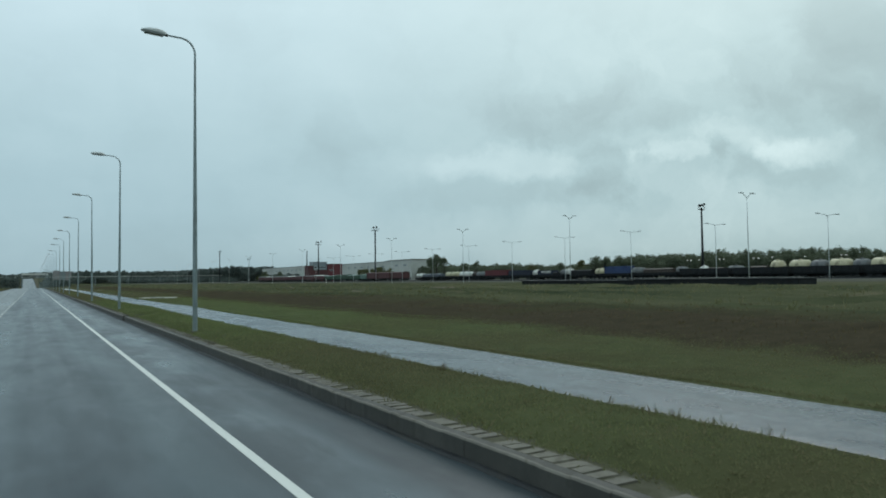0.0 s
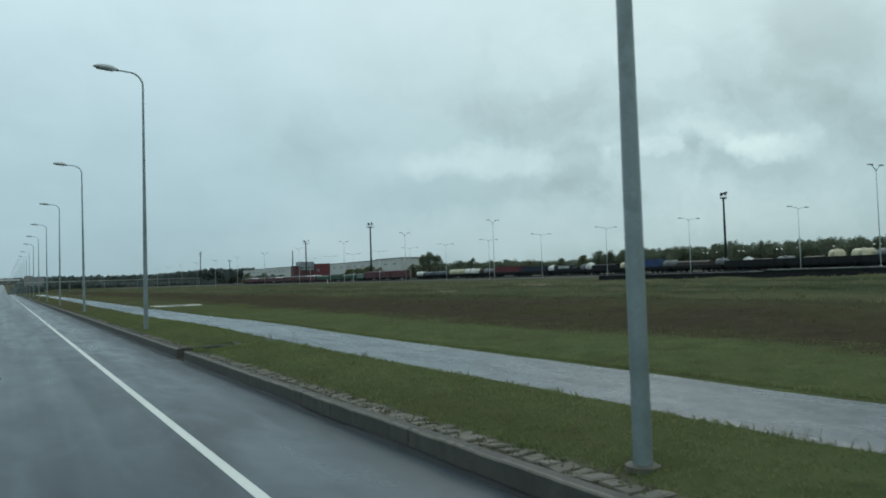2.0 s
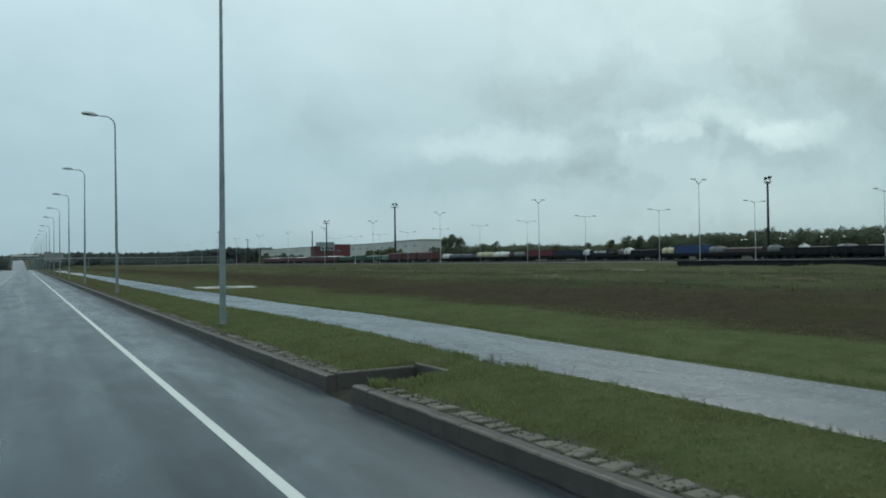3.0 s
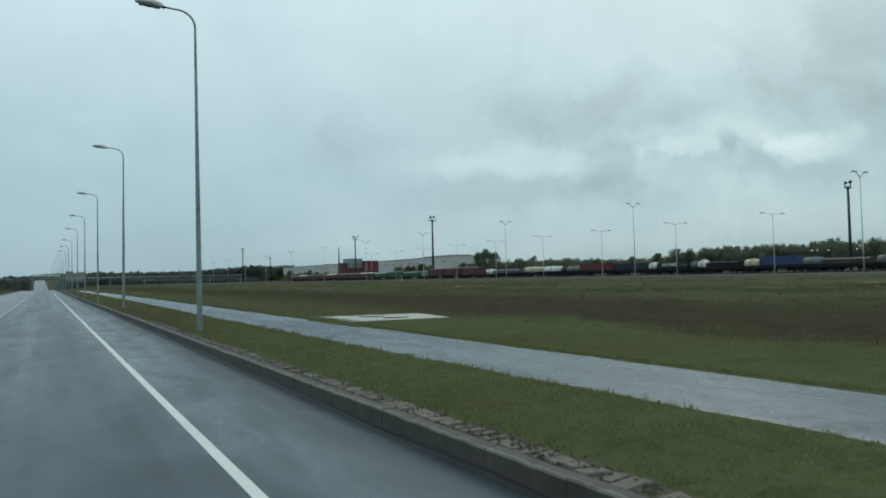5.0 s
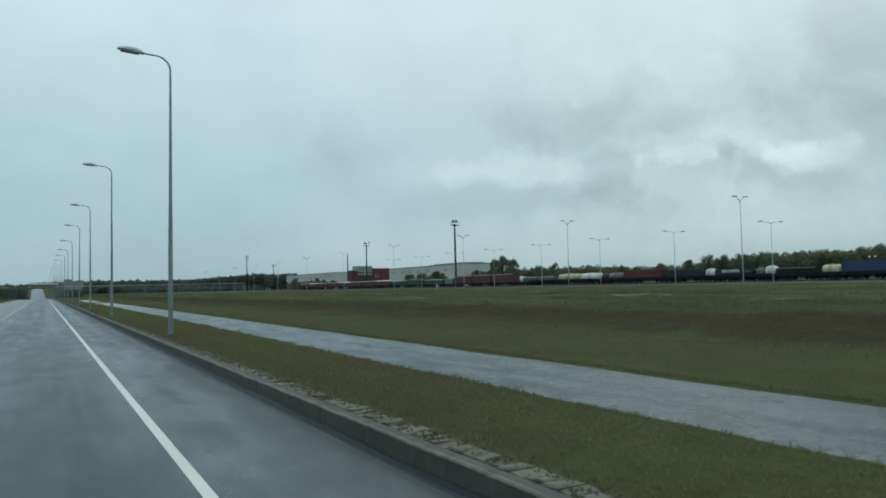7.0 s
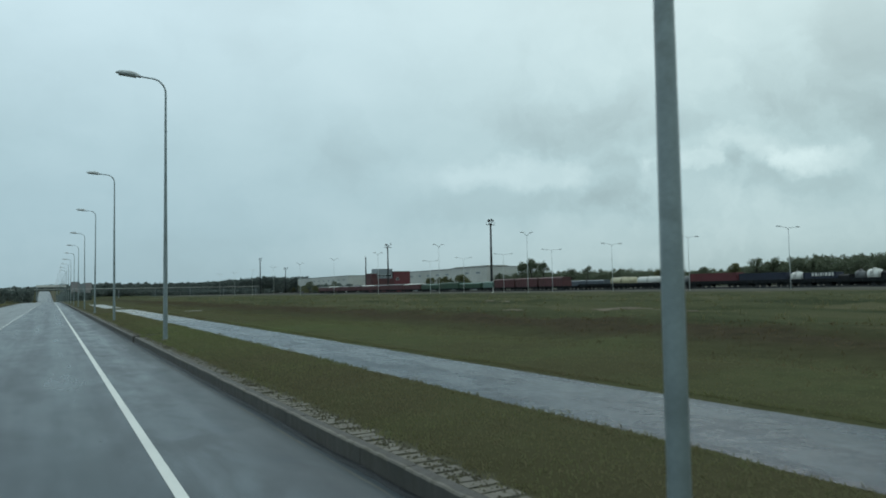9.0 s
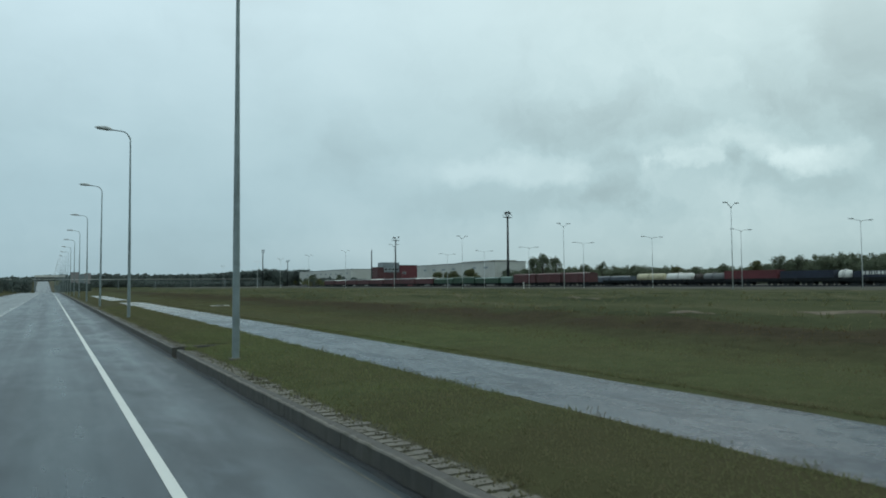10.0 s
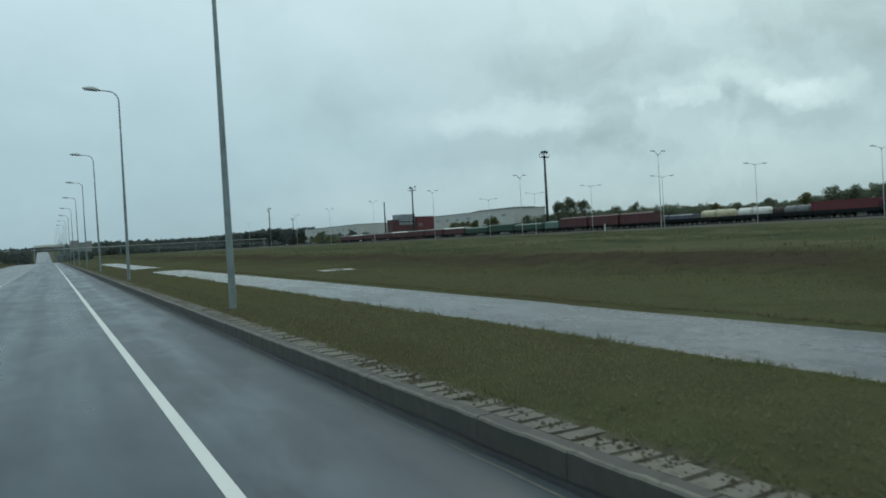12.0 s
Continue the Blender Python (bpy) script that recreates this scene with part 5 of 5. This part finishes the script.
tagged(raw_mesh("grit", v, f, BROWN), "dark wet grit and leaves in the drain inlets", "grit", kind="stuff")


# ---------------------------------------------------------------- grass
GX, GY = np.array(xs), np.array(ys)
GZ = np.array(verts)[:, 2].reshape(len(ys), len(xs))


def turf_z(x, y):
    """Height of the ground sheet under many points at once."""
    i = np.clip(np.searchsorted(GX, x) - 1, 0, len(xs) - 2)
    j = np.clip(np.searchsorted(GY, y) - 1, 0, len(ys) - 2)
    u, w = (x - GX[i]) / (GX[i + 1] - GX[i]), (y - GY[j]) / (GY[j + 1] - GY[j])
    return (GZ[j, i] * (1 - u) + GZ[j, i + 1] * u) * (1 - w) + (GZ[j + 1, i] * (1 - u) + GZ[j + 1, i + 1] * u) * w


def blades(rng, n, xr, yr, hr, wr, lean, skip=None, tufts=0.0):
    x = rng.uniform(*xr, n)
    y = rng.uniform(*yr, n)
    if tufts:
        cx, cy = rng.uniform(*xr, n // 12 + 1), rng.uniform(*yr, n // 12 + 1)
        k = rng.integers(0, len(cx), n)
        pick = rng.random(n) < tufts
        x = np.where(pick, cx[k] + rng.normal(0, 0.07, n), x)
        y = np.where(pick, cy[k] + rng.normal(0, 0.09, n), y)
    if skip:
        keep = ~skip(x, y)
        x, y = x[keep], y[keep]
    n = len(x)
    z = turf_z(x, y) - 0.01
    h, w = rng.uniform(*hr, n), rng.uniform(*wr, n)
    a, la = rng.uniform(0, 6.283, n), rng.uniform(0, 6.283, n)
    l = rng.uniform(0, lean, n) * h
    dx, dy, ex, ey = np.cos(a) * w, np.sin(a) * w, np.cos(la) * l, np.sin(la) * l
    v = np.stack([np.stack(q, 1) for q in ((x - dx, y - dy, z), (x + dx, y + dy, z), (x + dx * 0.6 + ex * 0.5, y + dy * 0.6 + ey * 0.5, z + h * 0.6), (x + ex, y + ey, z + h))], 1).reshape(-1, 3)
    i = np.arange(n)[:, None] * 4
    return v.tolist(), np.concatenate([i + (0, 1, 2), i + (0, 2, 3)], 1).reshape(-1, 3).tolist()


def off_verge(x, y):
    near = np.interp(y, PATH_Y, [path_near(v) for v in PATH_Y])
    far = np.interp(y, PATH_Y, [path_far(v) for v in PATH_Y])
    off = (near + 0.05 < x) & (x < far - 0.05)
    for (a, b), end in zip(GAPS, GAP_END):
        off |= (a - 0.15 < y) & (y < b + 0.13) & (x < end + 0.11)
    return off | ((7.6 < x) & (x < 10.8) & (64.0 < y) & (y < 67.4)) | ((9.0 < x) & (x < 12.2) & (142.3 < y) & (y < 145.9))


PATH_Y = [0, 11, 48, 58, 72, 80, 98, 128, 175, 600]
rng = np.random.default_rng(21)
for name, n, xr, yr, hr, wr, lean, material, label, tuft in [
    ("grass", 190000, (3.92, 5.9), (2, 150), (0.015, 0.055), (0.005, 0.011), 1.0, VERGE_BLADES, "short mown verge grass", 0.0),
    ("grass", 150000, (7.0, 12.0), (2, 170), (0.012, 0.045), (0.005, 0.012), 1.0, VERGE_BLADES, "rough grass beyond the path", 0.0),
    ("grass", 5000, (3.84, 4.02), (2, 150), (0.02, 0.09), (0.006, 0.014), 1.0, VERGE_BLADES, "grass creeping over the paving strip", 0.6),
    ("weeds", 40000, (10.6, 18.0), (5, 200), (0.02, 0.09), (0.004, 0.010), 1.0, WEED_BLADES, "dead brown weeds on the bank", 0.0),
    ("weeds", 9000, (13.5, 20.0), (5, 220), (0.04, 0.12), (0.005, 0.012), 1.0, WEED_BLADES, "taller dead weed clumps on the bank crest", 0.85),
    ("grass", 22000, (17.0, 52.0), (10, 260), (0.06, 0.24), (0.010, 0.024), 0.9, FIELD_BLADES, "rough grass clumps scattered over the field", 0.85),
    ("grass", 26000, (16.0, 55.0), (10, 260), (0.03, 0.08), (0.008, 0.02), 1.0, FIELD_BLADES, "dry mixed grass of the open field", 0.0),
    ("grass", 7000, (-16.0, -7.9), (60, 300), (0.05, 0.15), (0.02, 0.05), 1.0, VERGE_BLADES, "rough grass beside the far lane", 0.3),
]:
    v, f = blades(rng, n, xr, yr, hr, wr, lean, off_verge, tuft)
    tagged(raw_mesh(name, v, f, material), label, "grass", kind="stuff")
# bare sandy scars in the field: place and half sizes
SCARS = [(19.6, 113.2, 0.45, 1.7), (22.8, 110.0, 0.5, 2.0), (21.3, 105.6, 0.4, 1.3), (29.0, 95.0, 0.8, 2.4), (25.5, 84.0, 0.6, 1.8), (31.0, 134.0, 0.9, 2.6), (36.0, 66.0, 1.0, 3.0), (24.0, 58.0, 0.5, 1.4)]
for x, y, rx, ry in SCARS:
    v, f = [], []
    for i in range(9):
        for j in range(28):
            a = 2 * math.pi * j / 28
            r = (i / 8) * (1 + 0.45 * noise.noise((math.cos(a) * 1.6 + x, math.sin(a) * 1.6 + y, 2)))
            px, py = x + rx * r * math.cos(a), y + ry * r * math.sin(a)
            v.append((px, py, ground_z(px, py) + 0.03 * (1 - (i / 8) ** 2) + 0.05 * (1 - i / 8) * noise.noise((px * 0.7, py * 0.7, 4)) - 0.06 * (i == 8)))
    for i in range(8):
        for j in range(28):
            k = (j + 1) % 28
            f.append((i * 28 + j, (i + 1) * 28 + j, (i + 1) * 28 + k, i * 28 + k))
    tagged(raw_mesh("sand_patch", v, f, SAND), "bare sandy scar in the dry field grass", "sand patch", "sandy scars", "structure")
# taller tufts that overhang the path's near edge and the kerb
v, f = [], []
for k in range(1500):
    y = float(rng.uniform(4, 150))
    x = path_near(y) + float(rng.normal(0, 0.03)) if k % 3 else 3.97 + float(abs(rng.normal(0, 0.05)))
    if off_verge(x, y):
        continue
    s = float(rng.uniform(0.6, 1.4))
    for _ in range(14):
        a, l = rng.uniform(0, 6.283), rng.uniform(0.01, 0.06) * s
        h, w = rng.uniform(0.02, 0.07) * s, rng.uniform(0.005, 0.012)
        px, py, pz = x + rng.normal(0, 0.05) * s, y + rng.normal(0, 0.09) * s, ground_z(x, y) - 0.01
        j = len(v)
        v += [(px - w, py, pz), (px + w, py, pz), (px + math.cos(a) * l, py + math.sin(a) * l, pz + h)]
        f.append((j, j + 1, j + 2))
tagged(raw_mesh("grass_tufts", v, f, VERGE_BLADES), "taller grass tufts along the path edge", "grass", kind="stuff")


# rank grass and weeds grown over the near side of the drain inlets
v, f = [], []
for (y0, y1), end in zip(GAPS, GAP_END):
    for k in range(800):
        at_kerb = k % 3 == 0
        x = float(rng.normal(3.78, 0.06)) if at_kerb else float(rng.uniform(3.9, end + 0.25))
        y = y0 - 0.10 - abs(float(rng.normal(0.0, 0.10 if at_kerb else 0.28)))
        if x < 3.69:
            continue
        z = ground_z(x, y) - 0.01
        h, w = float(rng.uniform(0.03, 0.13 if at_kerb else 0.085)), float(rng.uniform(0.005, 0.010))
        lx, ly = float(rng.normal(0, 0.4)) * h, float(rng.normal(0.2, 0.4)) * h
        j = len(v)
        v += [(x - w, y, z), (x + w, y, z), (x + lx * 0.4 + w, y + ly * 0.4, z + h * 0.6), (x + lx * 0.4 - w, y + ly * 0.4, z + h * 0.6), (x + lx, y + ly, z + h)]
        f += [(j, j + 1, j + 2, j + 3), (j + 3, j + 2, j + 4)]
tagged(raw_mesh("rank_grass", v, f, VERGE_BLADES), "rank green grass hanging over the drain inlets", "grass", kind="stuff")


# grass leaning over the far edge of the path
n = 26000
y = rng.uniform(3, 160, n)
x = np.interp(y, PATH_Y, [path_far(q) for q in PATH_Y]) + 0.10 + np.abs(rng.normal(0, 0.07, n)) - 0.03 * np.sin(y * 2.3) * np.sin(y * 0.7)
z, h, w = turf_z(x, y) - 0.01, rng.uniform(0.03, 0.085, n), rng.uniform(0.005, 0.011, n)
lx, ly = rng.uniform(-0.07, 0.02, n), rng.normal(0, 0.03, n)
v = np.stack([np.stack(q, 1) for q in ((x, y - w, z), (x, y + w, z), (x + lx, y + ly, z + h))], 1).reshape(-1, 3)
f = np.arange(3 * n).reshape(-1, 3)
tagged(raw_mesh("grass_fringe", v.tolist(), f.tolist(), VERGE_BLADES), "grass leaning over the edge of the wet path", "grass", kind="stuff")


# dry stalks standing singly at the path edge
v, f = [], []
for k in range(46):
    y = float(rng.uniform(4, 11) if k < 6 else rng.uniform(62, 72) if k < 12 else rng.uniform(4, 150))
    x = path_near(y) + float(rng.normal(0.0, 0.06))
    z = ground_z(x, y) - 0.01
    for _ in range(int(rng.integers(3, 9))):
        a, h = rng.uniform(0, 6.283), rng.uniform(0.05, 0.13)
        px, py, lx, ly, w = x + rng.normal(0, 0.05), y + rng.normal(0, 0.06), math.cos(a) * 0.3 * h, math.sin(a) * 0.3 * h, 0.003
        j = len(v)
        v += [(px - w, py, z), (px + w, py, z), (px + lx * 0.5 + w, py + ly * 0.5, z + h * 0.6), (px + lx * 0.5 - w, py + ly * 0.5, z + h * 0.6), (px + lx + 0.008, py + ly, z + h * 0.9), (px + lx, py + ly, z + h)]
        f += [(j, j + 1, j + 2, j + 3), (j + 3, j + 2, j + 4), (j + 3, j + 4, j + 5)]
tagged(raw_mesh("weed_stalks", v, f, WEED_BLADES), "thin dry weed stalks at the path edge", "weeds", kind="stuff")


# ---------------------------------------------------------------- kerbstones and paving strip, piece by piece
stone_meshes = []
for k in range(6):
    me = bpy.data.meshes.new("kerbstone")
    bm = kerb_profile(0.001, 0.999, 9, k)
    bm.to_mesh(me)
    bm.free()
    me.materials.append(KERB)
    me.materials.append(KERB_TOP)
    stone_meshes.append(me)
for k in range(2, 152):
    if in_gap(k, k + 1):
        continue
    ob = new("kerbstone", stone_meshes[random.randrange(6)])
    ob.parent = kerb
    ob.matrix_basis = pose(random.uniform(-0.003, 0.003), k, random.uniform(-0.003, 0.003), random.uniform(-0.1, 0.1), 0, random.uniform(-0.1, 0.1))
for a, b in GAPS:
    for y0, y1 in ((math.floor(a), a), (b, math.ceil(b))):
        if y1 - y0 > 0.05:
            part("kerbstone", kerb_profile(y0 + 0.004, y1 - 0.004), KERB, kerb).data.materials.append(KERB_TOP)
run("kerb_run", KERB_SHAPE, KERB, 152.0, FAR_Y, kerb)
part("kerb_run", kerb_profile(NEAR_Y, 2.0), KERB, kerb).data.materials.append(KERB_TOP)
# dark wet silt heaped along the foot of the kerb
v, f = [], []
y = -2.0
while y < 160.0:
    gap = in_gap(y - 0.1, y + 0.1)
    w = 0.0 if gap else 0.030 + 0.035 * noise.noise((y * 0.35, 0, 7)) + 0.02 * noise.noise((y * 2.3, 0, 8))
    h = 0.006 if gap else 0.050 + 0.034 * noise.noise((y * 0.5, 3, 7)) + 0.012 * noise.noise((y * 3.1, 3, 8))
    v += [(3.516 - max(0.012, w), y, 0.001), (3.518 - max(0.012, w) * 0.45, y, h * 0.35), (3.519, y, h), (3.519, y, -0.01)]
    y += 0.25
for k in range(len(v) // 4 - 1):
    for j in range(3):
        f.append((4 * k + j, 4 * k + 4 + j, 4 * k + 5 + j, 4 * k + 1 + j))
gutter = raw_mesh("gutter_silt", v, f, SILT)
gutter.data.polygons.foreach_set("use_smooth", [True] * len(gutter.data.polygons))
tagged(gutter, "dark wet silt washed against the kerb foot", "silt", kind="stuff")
# thin pale line on the asphalt beside it: water's gleam put into colour
v, f = [], []
y = 58.0
while y < 165.0:
    w = max(0.0015, 0.010 + 0.012 * noise.noise((y * 0.6, 1, 11)) + 0.010 * noise.noise((y * 2.7, 1, 12)))
    x = 3.405 + 0.025 * noise.noise((y * 0.3, 2, 11)) + 0.010 * noise.noise((y * 1.9, 2, 12)) + sway(y)
    v += [(x - w, y, 0.0015), (x, y, 0.003), (x + w, y, 0.0015)]
    y += 0.2
for k in range(len(v) // 3 - 1):
    f += [(3 * k, 3 * k + 1, 3 * k + 4, 3 * k + 3), (3 * k + 1, 3 * k + 2, 3 * k + 5, 3 * k + 4)]
tagged(raw_mesh("silt_line", v, f, KERB_TOP), "thin pale line painted as the gleam of gutter water", "silt", kind="stuff")
far_kerb = run("far_kerb", bar(ROAD_L - 0.15, ROAD_L, -0.15, 0.14), KERB)
tagged(far_kerb, "grey concrete kerb along the far lane", "kerb", kind="structure")

strip = new("paving_strip")
tagged(strip, "row of pale concrete pavers behind the kerb", "paving strip", kind="structure")
paver_meshes = []
for k in range(5):
    me = bpy.data.meshes.new("paver")
    bm = one_block(-0.138 + 0.010 * (k % 2), 0.138 - 0.020 * (k % 3), -0.088 + 0.006 * (k % 2), 0.088 - 0.007 * (k % 3), -0.10, 0.003 * k, 0.012)
    for vert in bm.verts:
        vert.co.y += random.uniform(-0.012, 0.012)
        vert.co.x += random.uniform(-0.010, 0.010)
    bm.to_mesh(me)
    bm.free()
    me.materials.append(PAVER)
    paver_meshes.append(me)
rest_v, rest_f = [], []
k, y = 0, 3.0
while y < 155.0:
    if not in_gap(y - 0.16, y + 0.4) and random.random() > 0.07:
        sink = -0.012 if noise.noise((0, y * 0.6, 9)) < -0.25 else 0.0
        if 20.0 < y < 74.0:
            ob = new("paver", paver_meshes[random.randrange(5)])
            ob.parent = strip
            ob.matrix_basis = pose(3.815 + random.uniform(-0.006, 0.006), y + 0.12, 0.212 + sink * 0.5 + random.uniform(-0.004, 0.004), random.uniform(-5, 5), random.uniform(-5, 5), random.uniform(-13, 13)) @ Matrix.Diagonal((random.uniform(0.62, 1.06), random.uniform(0.72, 1.05), 1, 1))
        else:
            j = len(rest_v)
            z = 0.212 + sink * 0.5 + random.uniform(-0.006, 0.008)
            e, w = random.uniform(3.87, 3.97), random.uniform(0.152, 0.174)
            rest_v += [(3.675, y, 0.02), (e, y, 0.02), (e, y + w, 0.02), (3.675, y + w, 0.02), (3.675, y + random.uniform(0, 0.03), z), (e, y + random.uniform(0, 0.03), z), (e, y + w - random.uniform(0, 0.02), z), (3.675, y + w - random.uniform(0, 0.03), z)]
            rest_f += [(j + 4, j + 5, j + 6, j + 7), (j, j + 1, j + 5, j + 4), (j + 1, j + 2, j + 6, j + 5), (j + 2, j + 3, j + 7, j + 6), (j + 3, j, j + 4, j + 7)]
    y += random.uniform(0.172, 0.196)
crumbs = np.random.default_rng(44)
cv, cf = [], []
for _ in range(7000):
    x, y, r = float(crumbs.normal(3.83, 0.075)), float(crumbs.uniform(18, 125)), float(crumbs.uniform(0.008, 0.030))
    if in_gap(y - 0.2, y + 0.2) or not 3.68 < x < 4.02:
        continue
    j, h = len(cv), r * float(crumbs.uniform(0.5, 0.9))
    a = crumbs.uniform(0, 1.5)
    cv += [(x + r * math.cos(a + 1.57 * q), y + r * math.sin(a + 1.57 * q), 0.203) for q in range(4)] + [(x, y, 0.214 + h)]
    cf += [(j, j + 1, j + 4), (j + 1, j + 2, j + 4), (j + 2, j + 3, j + 4), (j + 3, j, j + 4)]
tagged(raw_mesh("soil_crumbs", cv, cf, MOSSY_SOIL), "brown soil, moss and crumbs over the paving strip", "soil", kind="stuff")
rest = raw_mesh("paver_row", rest_v, rest_f, PAVER, strip)
tagged(rest, kind="stuff")
